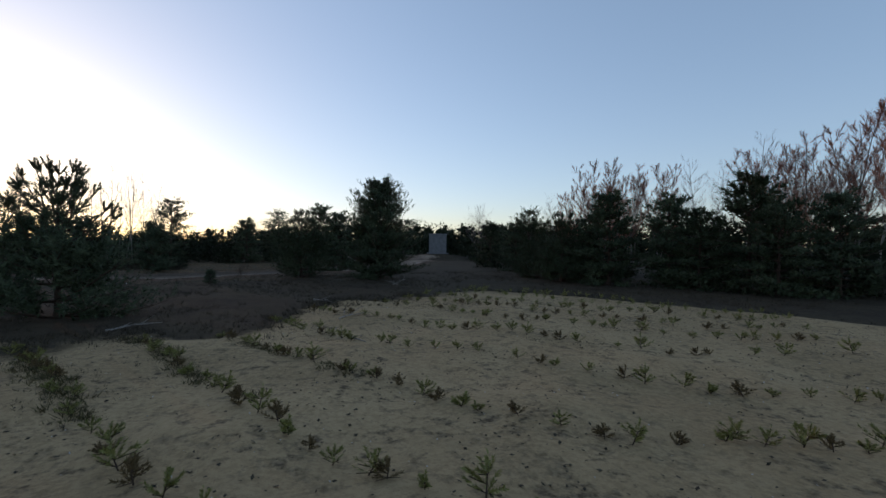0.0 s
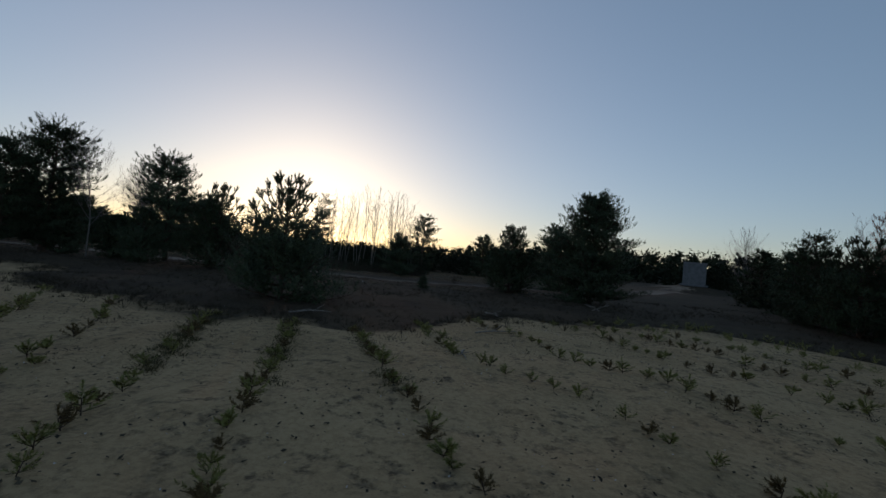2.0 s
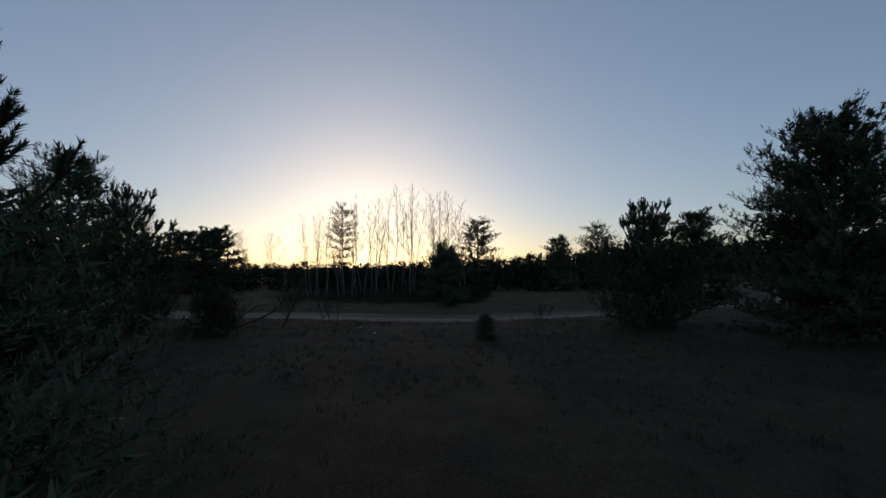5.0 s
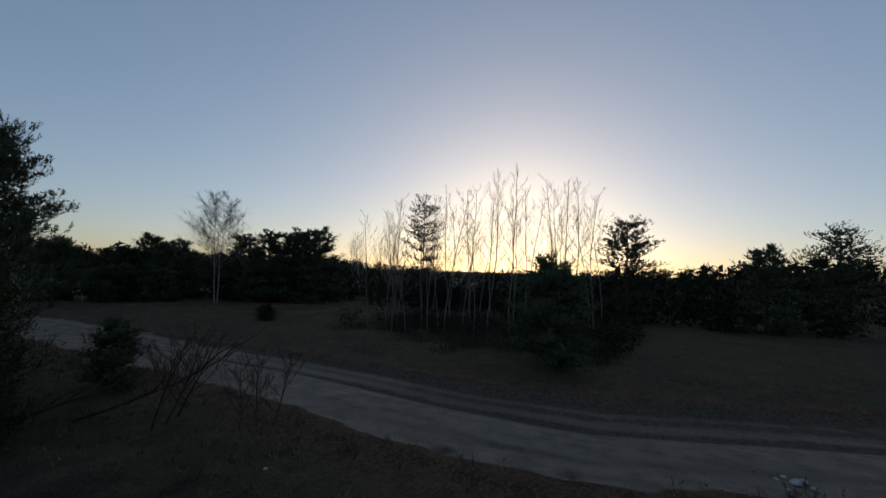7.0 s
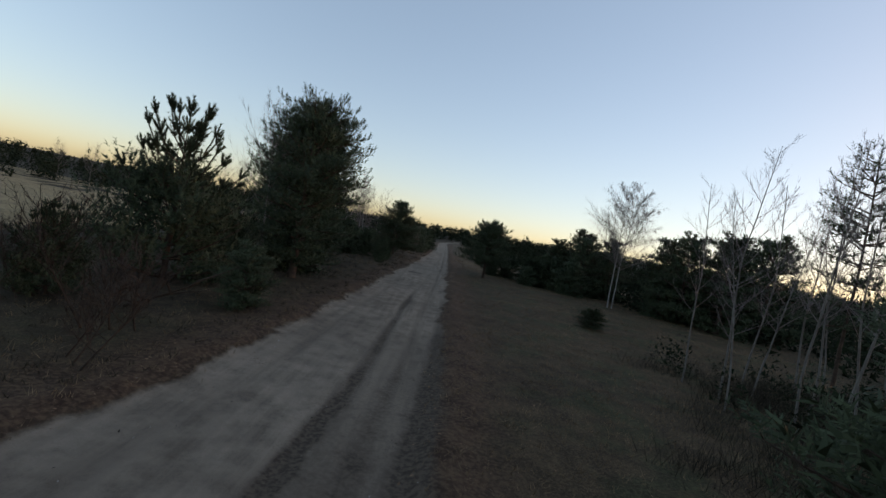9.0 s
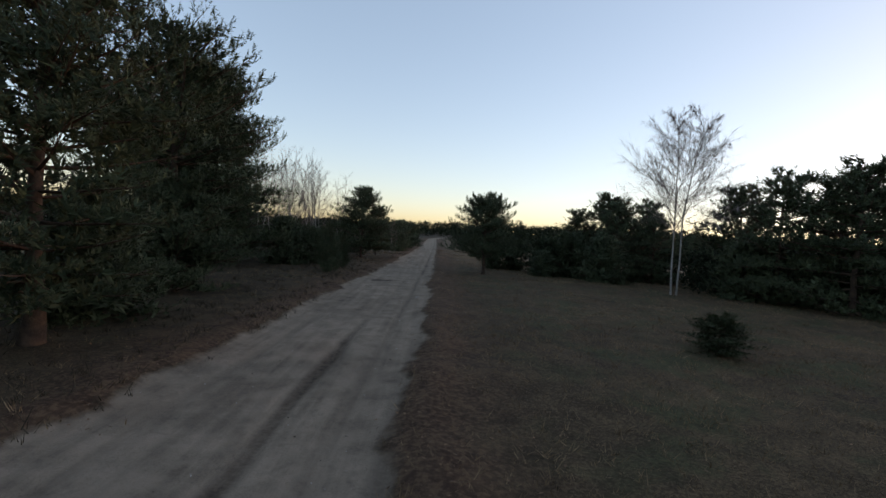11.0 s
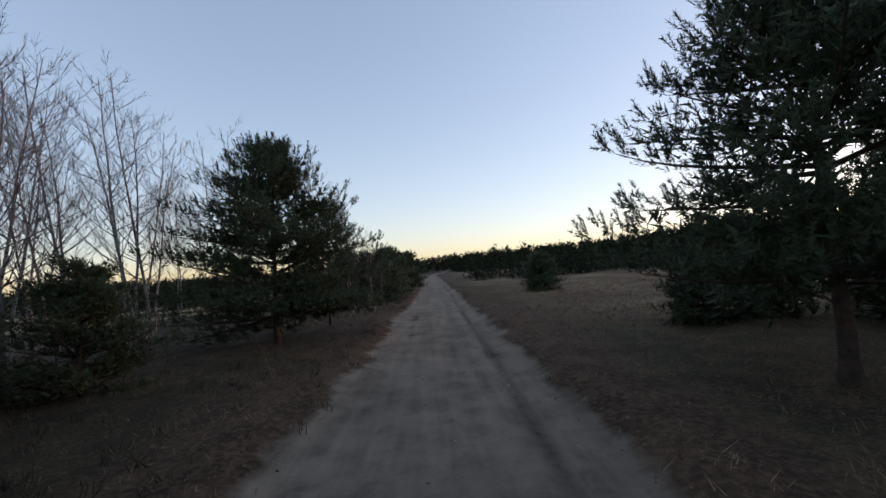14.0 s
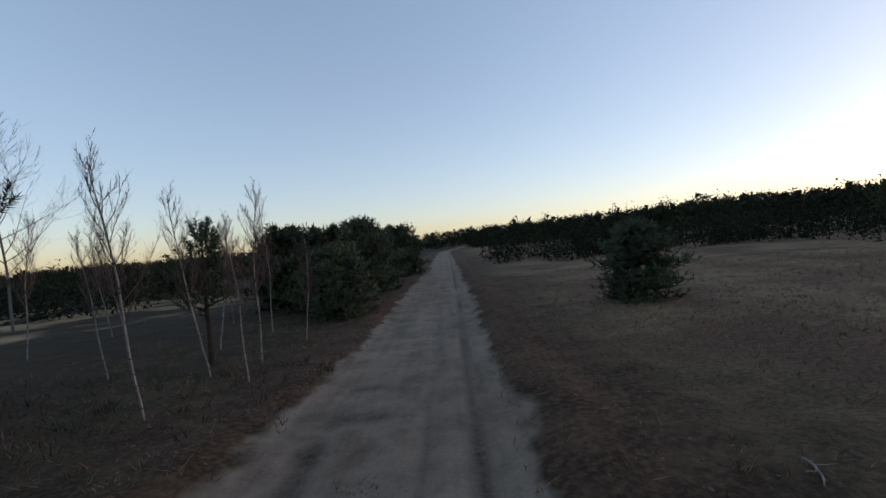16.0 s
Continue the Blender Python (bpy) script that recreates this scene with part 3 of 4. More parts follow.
pine("pine_tree", 22.1, -9.8, 5.75, 2.35, "dense round-topped pine on dark heath", 2, 0.12, (1.0, 1.0, 0.97, 0.88, 0.66, 0.24), (2, 42), 1.0, 0.32, 0.20, 3400, 18, 0.075, 0.015, 13, 0.95, 0.040, 0.05, vary=(0.84, 1.06), spread=1.0)
pine("pine_tree", 31.5, 28.2, 4.05, 1.75, "solitary spreading pine with a bare lower trunk on dry grass", 3, 1.22, (1.0, 1.0, 0.94, 0.80, 0.60, 0.26), (-3, 40), 1.5, 0.29, 0.19, 8000, 20, 0.058, 0.012, 8, 1.0, 0.032, 0.03, vary=(0.72, 1.06), spread=0.9, tips=3, snags=4)
slim = pine("pine_tree", 23.9, 12.85, 6.2, 1.8, "tall dark pine beside the dirt track", 4, 0.7, TALL, (-2, 42), 0.95, 0.34, 0.20, 3000, 12, 0.075, 0.018, 8, 0.9, 0.042, 0.05, vary=(0.78, 1.06), spread=1.0, tips=1)
again(slim, 21.0, 19.2, 100, 0.95, "tall dark pine behind the verge")
again(slim, 22.4, 18.3, 200, 1.15, "tall dark pine beside the dirt track")
big = pine("pine_tree", 19.5, 25.6, 8.5, 3.2, "large dense pine leaning over the track's verge", 5, 0.12, (1.0, 1.0, 0.92, 0.8, 0.62, 0.34), (-4, 36), 1.0, 0.30, 0.20, 10500, 9, 0.075, 0.018, 7, 1.0, 0.050, 0.04, vary=(0.9, 1.04), spread=0.95, tips=2)
verge = pine("pine_tree", 24.7, 33.6, 4.4, 2.2, "wide bushy pine on the verge of the track", 6, 0.65, (1.0, 0.97, 0.80, 0.60, 0.38, 0.12), (-4, 40), 1.15, 0.26, 0.22, 5200, 18, 0.062, 0.012, 8, 0.95, 0.034, 0.03, girth=0.012, vary=(0.78, 1.06), spread=0.9, tips=2, snags=3)
# trees that stay farther off, with coarser needles
round_far = pine("pine_tree", 31.8, -10.7, 4.6, 1.9, "wide low pine beyond the track", 12, 0.12, DOME, (-8, 32), 0.9, 0.36, 0.18, 1100, 7, 0.10, 0.024, 8, 0.96, 0.07)
for px, py, ph, prz, plabel in (
    (38.9, 32.3, 4.9, 200, "broad dark pine at the edge of the grass"), (40.2, 29.4, 3.6, 20, "low broad pine in a dark thicket"), (43.2, 27.4, 5.2, 120, "broad dark pine in a thicket"), (42.5, 24.1, 5.3, 300, "flat-topped pine above a dark thicket"), (43.6, 22.0, 5.5, 250, "flat-topped pine above a dark thicket"), (46.2, 22.6, 5.9, 10, "flat-topped pine above a dark thicket"), (45.0, 24.2, 5.4, 140, "flat-topped pine above a dark thicket"), (38.4, 29.5, 4.3, 60, "broad dark pine in a thicket"), (37.4, 32.6, 3.9, 150, "broad dark pine in a thicket"), (41.0, 32.2, 4.6, 330, "broad dark pine in a thicket"),
    (62.5, 64.0, 3.9, 30, "dark round pine at the far edge of the dry field"), (65.0, 63.4, 4.1, 190, "dark round pine at the far edge of the dry field"), (60.6, 66.0, 3.4, 280, "dark round pine at the far edge of the dry field"), (67.6, 62.0, 4.3, 80, "dark round pine at the far edge of the dry field"),
    (51.6, -14.8, 6.8, 240, "large round pine far across the heath"), (46.6, -6.3, 4.5, 300, "round pine far across the heath"),
    (18.4, 31.6, 3.0, 100, "bushy pine among bare birches"), (14.4, -19.3, 5.0, 0, ""), (9.3, -22.5, 5.6, 90, ""), (12.2, -20.9, 4.7, 200, ""), (6.4, -23.6, 4.6, 300, ""), (10.6, -20.8, 3.9, 30, ""), (7.8, -21.6, 4.2, 160, ""), (16.0, -19.6, 3.8, 240, ""), (26.6, -23.5, 4.2, 260, ""), (34.2, -26.8, 4.6, 130, "")):
    again(round_far, px, py, prz, ph / 4.6, plabel or "dark pine at the far edge of the sand field")
open_far = pine("pine_tree", 48.2, -9.6, 5.8, 1.75, "open-crowned pine far across the heath", 14, 0.5, TALL, (-6, 34), 0.9, 0.40, 0.18, 950, 7, 0.10, 0.024, 6, 0.9, 0.06)
again(open_far, 45.0, 0.0, 160, 1.05, "open-crowned pine standing against the sunset")
again(open_far, 64.2, 66.2, 210, 0.9, "open-crowned pine at the far edge of the dry field")
again(open_far, 23.3, -21.9, 50, 0.86, "dark pine at the far edge of the sand field")
again(young, 17.0, -18.6, 10, 1.06, "dark pine at the far edge of the sand field")
again(young, 19.8, -19.6, 120, 0.96, "dark pine at the far edge of the sand field")
thin = pine("pine_tree", 37.6, 8.3, 6.2, 0.95, "thin sparse pine among bare aspens", 7, 2.3, (0.5, 0.8, 1.0, 0.9, 0.6, 0.2), (-5, 40), 0.7, 0.42, 0.16, 520, 12, 0.085, 0.016, 4, 0.9, 0.035, girth=0.006)
bush = pine("pine_bush", 32.3, 0.9, 3.2, 1.6, "dense dark pine bush beside the track", 8, 0.05, BUSH, (0, 45), 1.0, 0.30, 0.17, 1500, 10, 0.07, 0.015, 7, 1.0, 0.042, 0.06, "pine bush")
for bx, by, bh, brz, blabel in (
    (22.9, 17.8, 3.0, 40, ""), (23.4, 27.6, 1.9, 10, "low dark pine bush on the verge"), (22.0, 29.4, 2.1, 200, "low dark pine bush on the verge"), (24.6, 8.0, 1.5, 60, ""),
    (23.3, 30.3, 1.9, 15, "small pine bush on the verge"), (21.5, -1.5, 0.7, 30, "knee-high pine bush on the heath")):
    again(bush, bx, by, brz, bh / 3.2, blabel or "dense dark pine bush beside the track")
again(bush, 34.5, 15.0, 200, 0.44, "knee-high dark pine bush on dry grass", 0.25)
bush_far = pine("pine_bush", 32.5, 42.9, 1.7, 0.98, "low round pine bush standing alone on dry grass", 18, 0.03, BUSH, (0, 45), 1.0, 0.16, 0.12, 800, 8, 0.07, 0.017, 6, 1.0, 0.05, 0.06, "pine bush")
for bx, by, bh, brz, blabel in (
    (22.4, 27.0, 2.2, 90, ""), (25.2, 46.2, 2.4, 150, ""), (25.6, 49.2, 2.7, 30, ""), (25.2, 52.6, 2.6, 260, ""), (26.0, 57.0, 2.8, 310, ""), (26.0, 44.2, 1.8, 70, "low dark pine bush on the verge"),
    (38.2, 38.7, 2.0, 20, "dark pine bush on the dry field"), (38.8, 43.0, 0.5, 0, "tiny pine bush on the dry field"), (23.2, 14.8, 2.3, 140, ""), (36.0, 29.6, 2.0, 220, ""), (41.6, 24.6, 2.4, 330, ""), (37.2, 27.8, 2.3, 80, "dark pine bush beside a thicket"), (32.4, 31.8, 1.15, 120, "low dark pine bush on dry grass"), (33.5, 32.2, 1.9, 250, "low dark pine bush on dry grass"), (35.0, 30.4, 2.1, 160, "dark pine bush beside a thicket"), (34.6, 29.2, 1.4, 40, "low dark pine bush beside a thicket"), (36.4, 31.2, 2.5, 300, "dark pine bush beside a thicket"), (23.6, 47.5, 2.6, 190, "")):
    again(bush_far, bx, by, brz, bh / 1.7, blabel or "dense dark pine bush beside the track")
sapling = pine("pine_tree", 24.9, 40.4, 2.25, 0.36, "slender young pine among birch saplings", 9, 1.0, (0.8, 1.0, 0.8, 0.6, 0.4, 0.2), (25, 60), 0.8, 0.26, 0.2, 220, 30, 0.07, 0.010, 3)
pine("pine_tree", 25.25, 35.9, 3.3, 0.80, "narrow young pine with a bare lower trunk on the verge", 31, 1.45, (0.75, 1.0, 0.85, 0.65, 0.42, 0.15), (4, 48), 0.8, 0.30, 0.22, 620, 30, 0.062, 0.011, 5, 0.9, 0.026, 0.08, girth=0.010, tips=1, snags=3)


# ---------------------------------------------------------------- bare trees
def bare_plan(rng, h, stems, spread, first, droop, thick=0.0062, lean=0.0, boughs=22, steep=(32, 62), sprays=5, hair=0.005):
    trunk, twigs, fine = [], [], []
    for s in range(stems):
        az0 = rng.uniform(0, 6.28)
        tilt = np.array([math.cos(az0), math.sin(az0), 0]) * (lean + (0.09 if stems > 1 else 0.02))
        hh = h * rng.uniform(0.88, 1.0) if s else h
        n = 11
        pts = [np.array([0.30 * s, 0.15 * s, -0.05])]
        way = unit(np.array([0, 0, 1.0]) + tilt)
        for k in range(n):
            pts.append(pts[-1] + way * hh / n)
            way = unit(way + rng.normal(0, 0.045, 3) + np.array([0, 0, 0.03]))
        rad = [thick * hh * (1 - k / (n + 0.6)) ** 0.9 * 0.9 + 0.004 for k in range(n + 1)]
        for k in range(n):
            trunk.append([*pts[k], rad[k], *pts[k + 1], rad[k + 1]])
        for b in range(boughs):
            f = first + (0.98 - first) * (b + rng.uniform(0, 1)) / boughs
            i = min(int(f * n), n - 1)
            at = pts[i] + (pts[i + 1] - pts[i]) * (f * n - i)
            az, el = b * 2.4 + rng.normal(0, 0.4), radians(rng.uniform(*steep))
            length = spread * hh * min(1.1 * (1.04 - f) ** 0.65, 0.85) * rng.uniform(0.6, 1.15) + 0.12
            way = np.array([math.cos(az) * math.cos(el), math.sin(az) * math.cos(el), math.sin(el)])
            m = 5
            r0 = min(0.45 * rad[i], 0.0065 * length + 0.0025)
            for k in range(m):
                nxt = at + way * length / m
                twigs.append([*at, r0 * (1 - k / m) + 0.6 * hair, *nxt, r0 * (1 - (k + 1) / m) + 0.6 * hair])
                for side in (-1, 1):
                    if rng.random() < 0.15:
                        continue
                    w2 = unit(way + np.array([-way[1], way[0], 0]) * side * rng.uniform(0.25, 0.8) + rng.normal(0, 0.3, 3) + np.array([0, 0, 0.12]))
                    l2 = length * rng.uniform(0.22, 0.55) * (1.15 - 0.6 * k / m)
                    p = nxt
                    for j in range(2):
                        q = p + w2 * l2 / 2
                        twigs.append([*p, hair * (0.95 - 0.2 * j), *q, hair * (0.75 - 0.2 * j)])
                        for t in range(sprays):
                            w3 = unit(w2 + rng.normal(0, 0.38, 3) + np.array([0, 0, -droop]))
                            fine.append([*(p + (q - p) * rng.uniform(0.2, 1.0)), *w3, l2 * rng.uniform(0.4, 1.0)])
                        w2 = unit(w2 + np.array([0, 0, -droop * 0.5 + 0.1]))
                        p = q
                way = unit(way + np.array([0, 0, 0.12 - droop * 0.3]) + rng.normal(0, 0.07, 3))
                at = nxt
    return trunk, twigs, fine


def bare_tree(name, x, y, h, label, seed, stems=1, spread=0.3, first=0.3, droop=0.0, bark=None, category="birch tree", boughs=22, lean=0.0, group="", thick=0.0062, steep=(32, 62), sprays=5, hair=0.0052, bark2=None):
    rng = np.random.default_rng(seed)
    trunk, twigs, fine = bare_plan(rng, h, stems, spread, first, droop, thick, lean, boughs, steep, sprays, hair)
    e = thing(name, x, y, gz(x, y) - 0.02, label, category, group)
    for k in range(stems):
        part("trunk", tri_mesh("bare_trunk", *tube(trunk[k * len(trunk) // stems : (k + 1) * len(trunk) // stems], 7), bark or M_BIRCH, True), e)
    v, f = frusta(twigs, 3)
    q = np.array(fine)
    d = q[:, 3:6]
    u = across(d)[0] * hair
    w = np.stack([q[:, :3] - u, q[:, :3] + u, q[:, :3] + d * q[:, 6:7]], 1).reshape(-1, 3)
    part("crown", tri_mesh("bare_crown", np.concatenate([v, w]), np.concatenate([f, np.arange(len(w)).reshape(-1, 3) + len(v)]), bark2 or M_TWIG), e)
    return e


bare_tree("birch_tree", 38.6, 24.4, 7.3, "two-stemmed bare white birch behind dry grass", 20, 2, 0.40, 0.32, 0.40, boughs=44, steep=(18, 55), sprays=10, hair=0.0046, thick=0.0055, bark2=M_GREY_TWIG)
tallA = bare_tree("birch_tree", 37.6, 5.0, 7.2, "slender bare birch against the sunset", 21, 1, 0.25, 0.34, 0.0, M_ASPEN, boughs=22, steep=(35, 60), sprays=2, hair=0.0028, thick=0.0047, bark2=M_GREY_TWIG)
tallB = bare_tree("birch_tree", 36.4, 3.6, 6.8, "slender bare birch against the sunset", 22, 1, 0.25, 0.34, 0.0, M_ASPEN, boughs=22, lean=0.04, steep=(35, 60), sprays=2, hair=0.0028, thick=0.0047, bark2=M_GREY_TWIG)
tallC = bare_tree("birch_tree", 36.2, 6.4, 6.2, "slender bare birch with a pale trunk", 23, 1, 0.27, 0.3, 0.0, M_ASPEN, boughs=22, lean=0.06, steep=(32, 58), sprays=2, hair=0.0028, thick=0.0047, bark2=M_GREY_TWIG)
stand = [(41.2, 2.2, 1.02), (41.6, 4.6, 1.04), (43.2, 1.6, 1.0), (39.6, 0.9, 0.86), (39.0, 6.4, 0.98), (40.2, 4.2, 1.03), (38.6, 2.4, 0.95), (41.0, 7.4, 0.93), (39.6, 9.0, 0.9), (42.2, 3.0, 1.05), (43.0, 5.6, 1.0), (41.6, 0.8, 0.98), (37.2, 7.2, 0.8), (38.4, 10.2, 0.85), (44.0, 8.0, 0.95), (36.6, 9.6, 0.75), (35.6, 4.8, 0.7), (40.4, 11.6, 0.8), (43.8, 11.0, 0.8), (45.8, 3.8, 1.0), (38.0, 4.0, 0.9), (39.2, 7.6, 0.92), (40.6, 6.0, 1.0), (37.0, 5.9, 0.78), (42.4, 9.2, 0.9), (39.9, 2.6, 0.97), (34.8, 7.4, 0.72), (35.3, 8.4, 0.8), (35.9, 7.0, 0.84), (36.3, 8.8, 0.78), (35.0, 9.4, 0.7), (36.9, 7.9, 0.86)]
for k, (tx, ty, ts) in enumerate(stand):
    again((tallA, tallB, tallC)[k % 3], tx, ty, 77 * k, ts)
spreading = bare_tree("birch_tree", 21.7, 15.4, 6.1, "bare birch behind a dark pine", 24, 1, 0.42, 0.26, 0.0, M_ASPEN, boughs=26, steep=(22, 54), sprays=3, hair=0.0036, bark2=M_GREY_TWIG)
groveA = bare_tree("birch_tree", 21.0, 31.0, 5.9, "bare birch with a pale trunk in a small grove", 25, 2, 0.34, 0.26, 0.0, M_BIRCH, boughs=20, steep=(20, 50), sprays=2, hair=0.0030, bark2=M_GREY_TWIG)
grove = [(20.0, 32.4, 1.0), (22.2, 32.8, 0.95), (19.0, 30.2, 0.9), (21.6, 34.6, 1.02), (23.0, 35.6, 0.85), (18.2, 33.6, 1.0), (20.4, 36.2, 0.95), (17.2, 36.4, 1.0), (22.6, 30.0, 0.8), (20.6, 33.6, 1.05), (19.2, 34.8, 1.0)]
for k, (tx, ty, ts) in enumerate(grove):
    again((groveA, groveA, spreading)[k % 3], tx, ty, 50 * k + 20, ts * (5.9 / (5.9, 5.9, 6.3)[k % 3]), "bare birch with a pale trunk in a small grove")
whip = bare_tree("birch_sapling", 25.5, 38.0, 2.75, "thin leaning birch sapling on the verge", 26, 1, 0.22, 0.36, 0.0, boughs=22, lean=0.06, category="birch sapling", thick=0.0048, steep=(48, 72), sprays=3, hair=0.002)
for tx, ty, ts, tz in ((25.3, 39.6, 1.05, 50), (25.7, 40.3, 1.08, 140), (24.4, 41.6, 1.0, 220), (24.8, 43.0, 0.95, 300), (23.6, 40.0, 0.9, 10), (20.7, 43.9, 1.05, 90), (20.6, 41.9, 1.12, 180), (25.9, 41.8, 0.8, 260), (19.4, 46.0, 1.1, 30), (26.0, 39.2, 0.85, 330), (23.2, 44.6, 1.0, 120)):
    again(whip, tx, ty, tz, 0.88 * ts)
again(spreading, 15.6, 46.7, 60, 1.1, "bare birch beyond a strip of sand")
again(spreading, 35.6, -26.2, 20, 1.0, "bare birch at the far edge of the sand field")
again(spreading, 36.8, -27.6, 240, 0.9, "bare birch at the far edge of the sand field")
again(spreading, 17.5, 43.0, 160, 0.8, "bare birch beyond a strip of sand")
for k, (tx, ty, th) in enumerate(((7.4, 40.1, 5.5), (9.0, 40.7, 5.6), (10.4, 41.2, 5.4), (-9.5, 45.2, 4.5), (-6.9, 47.1, 4.9), (-5.0, 48.4, 5.2), (-11.5, 43.6, 4.1))):
    again(spreading, tx, ty, 70 * k, th / 6.1, "bare birch far beyond the sand field")
# the red evening light on this crown is part of its twig colour
clump = bare_tree("birch_tree", 18.2, -26.2, 7.0, "many-stemmed bare birch with the last red light in its twig colour", 27, 4, 0.24, 0.3, 0.0, M_ASPEN, boughs=18, lean=0.04, steep=(30, 62), sprays=8, hair=0.0062, bark2=M_RED_LIT_TWIG)
# clump copies carry that red light in their colour, groveA copies stay grey
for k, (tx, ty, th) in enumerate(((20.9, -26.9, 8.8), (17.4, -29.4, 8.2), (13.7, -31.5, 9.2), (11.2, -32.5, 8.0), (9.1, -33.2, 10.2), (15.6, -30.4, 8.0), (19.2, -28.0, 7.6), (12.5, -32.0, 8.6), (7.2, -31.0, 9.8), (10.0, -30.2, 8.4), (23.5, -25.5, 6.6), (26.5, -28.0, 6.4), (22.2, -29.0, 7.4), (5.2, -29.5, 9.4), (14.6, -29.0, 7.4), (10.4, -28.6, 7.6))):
    again((clump, groveA)[k % 3 == 2], tx, ty, 61 * k, th / (7.0, 5.9)[k % 3 == 2], "tall bare birch among birches tinted for the last red light")
for k, (tx, ty, th) in enumerate(((54, 22, 6.0), (56, 26, 6.4), (58, 19, 6.2), (52, 28, 5.6), (60, 30, 6.5), (55, 17, 5.8), (50, 31, 5.2))):
    again((spreading, groveA, tallC)[k % 3], tx, ty, 40 * k, th / (6.3, 5.9, 6.2)[k % 3], "bare birch far behind a dark thicket")


# ---------------------------------------------------------------- woods and thickets
def clump_woods(name, spots, tris, size, label, seed, mat):
    """Crowns of many small leaf-like pieces, uneven, for trees that cannot be told apart."""
    rng = np.random.default_rng(seed)
    s = np.asarray(spots, float)            # x y z height half-width
    n = len(s)
    t = rng.beta(1.1, 1.5, (n, tris))
    wide = np.interp(t, [0, 0.25, 0.6, 0.85, 1.0], [0.85, 1.0, 0.90, 0.62, 0.22]) * s[:, 4:5]
    a = rng.uniform(0, 2 * np.pi, (n, tris))
    lump = 1 + 0.3 * np.sin(3 * a + s[:, :1]) * np.sin(9 * t + s[:, 1:2])
    rr = wide * lump * np.sqrt(rng.uniform(0.35, 1.0, (n, tris)))
    heart = np.arange(tris) < tris * 0.45
    rr = np.where(heart, rr * rng.uniform(0.3, 0.72, (n, tris)), rr)
    t = np.where(heart, t * 0.86, t)
    c = np.stack([s[:, :1] + rr * np.cos(a), s[:, 1:2] + rr * np.sin(a), s[:, 2:3] + t * s[:, 3:4]], 2)
    d = rng.normal(0, 1, (n, tris, 3, 3))
    d[..., 2] += np.array([0.0, 0.0, 0.4])
    d *= np.where(heart, 2.6, 1.0)[None, :, None, None] * (size * s[:, 3])[:, None, None, None] * rng.uniform(0.5, 1.3, (n, tris, 1, 1))
    verts = (c[:, :, None] + d * 0.5).reshape(-1, 3)
    me = tri_mesh(name, verts, np.arange(len(verts)).reshape(-1, 3), mat)
    return tagged(new(name, me), label, "woods", kind="stuff")


def scatter(rng, n, x0, x1, y0, y1, h0, h1, slim_by=0.42):
    out = []
    for _ in range(n):
        x, y = rng.uniform(x0, x1), rng.uniform(y0, y1)
        h = rng.uniform(h0, h1) * rng.uniform(0.85, 1.1)
        out.append((x, y, gz(x, y) - 0.05, h, h * slim_by * rng.uniform(0.8, 1.3)))
    return out


_r = np.random.default_rng(77)
thicket = scatter(_r, 130, 46, 64, -22, 14, 1.9, 2.9) + scatter(_r, 130, 44, 64, 14, 38, 2.0, 3.2) + scatter(_r, 150, 31.5, 50, 58, 72, 1.6, 2.3, 0.6)
thicket += scatter(_r, 190, 47, 76, 44, 72, 1.7, 2.5, 0.55) + scatter(_r, 90, -26, -6, 24, 62, 2.0, 3.0) + scatter(_r, 110, -12, 15, 58, 92, 1.8, 2.9)
thicket += scatter(_r, 60, 40, 50, 24, 34, 1.8, 2.8) + scatter(_r, 90, 2, 34, -36, -24, 2.2, 3.6) + scatter(_r, 60, 34, 62, -46, -36, 2.4, 3.4) + scatter(_r, 60, 16, 24, 60, 120, 1.6, 2.4)
thicket += scatter(_r, 60, 6, 17, 49, 60, 1.5, 2.1, 0.6) + scatter(_r, 80, 45, 53, -5, 15, 2.5, 3.3) + scatter(_r, 110, 34.6, 42, -1, 11, 0.6, 1.3, 0.5)
clump_woods("thicket", thicket, 250, 0.030, "dark thicket of young pines across the heath", 5, M_WOODS)

def brush(name, spots, n, label, seed, mat):
    """Low tangled leafless twigs."""
    rng = np.random.default_rng(seed)
    p = np.asarray(spots, float)
    m = len(p)
    foot = p[:, None, :3] + np.concatenate([rng.normal(0, 0.28, (m, n, 2)), np.zeros((m, n, 1))], 2)
    way = np.concatenate([rng.normal(0, 0.45, (m, n, 2)), np.ones((m, n, 1))], 2) * (p[:, 3:4] * rng.uniform(0.4, 1.1, (m, n)))[..., None]
    a = rng.uniform(0, np.pi, (m, n))
    side = np.stack([np.cos(a), np.sin(a), 0 * a], 2) * 0.007
    v = np.stack([foot - side, foot + side, foot + way], 2).reshape(-1, 3)
    return tagged(new(name, tri_mesh(name, v, np.arange(len(v)).reshape(-1, 3), mat)), label, "undergrowth", kind="stuff")


_u = np.random.default_rng(55)
low = [p for p in scatter(_u, 620, 32.0, 41.5, -0.5, 10.5, 0.2, 0.8) if p[0] > 32.4 + 0.25 * abs(p[1] - 2) + 0.8 * math.sin(p[1]) + 3.2 * _u.random() ** 2]
brush("undergrowth", low, 62, "dark leafless undergrowth below bare birches", 56, M_HEATHER)

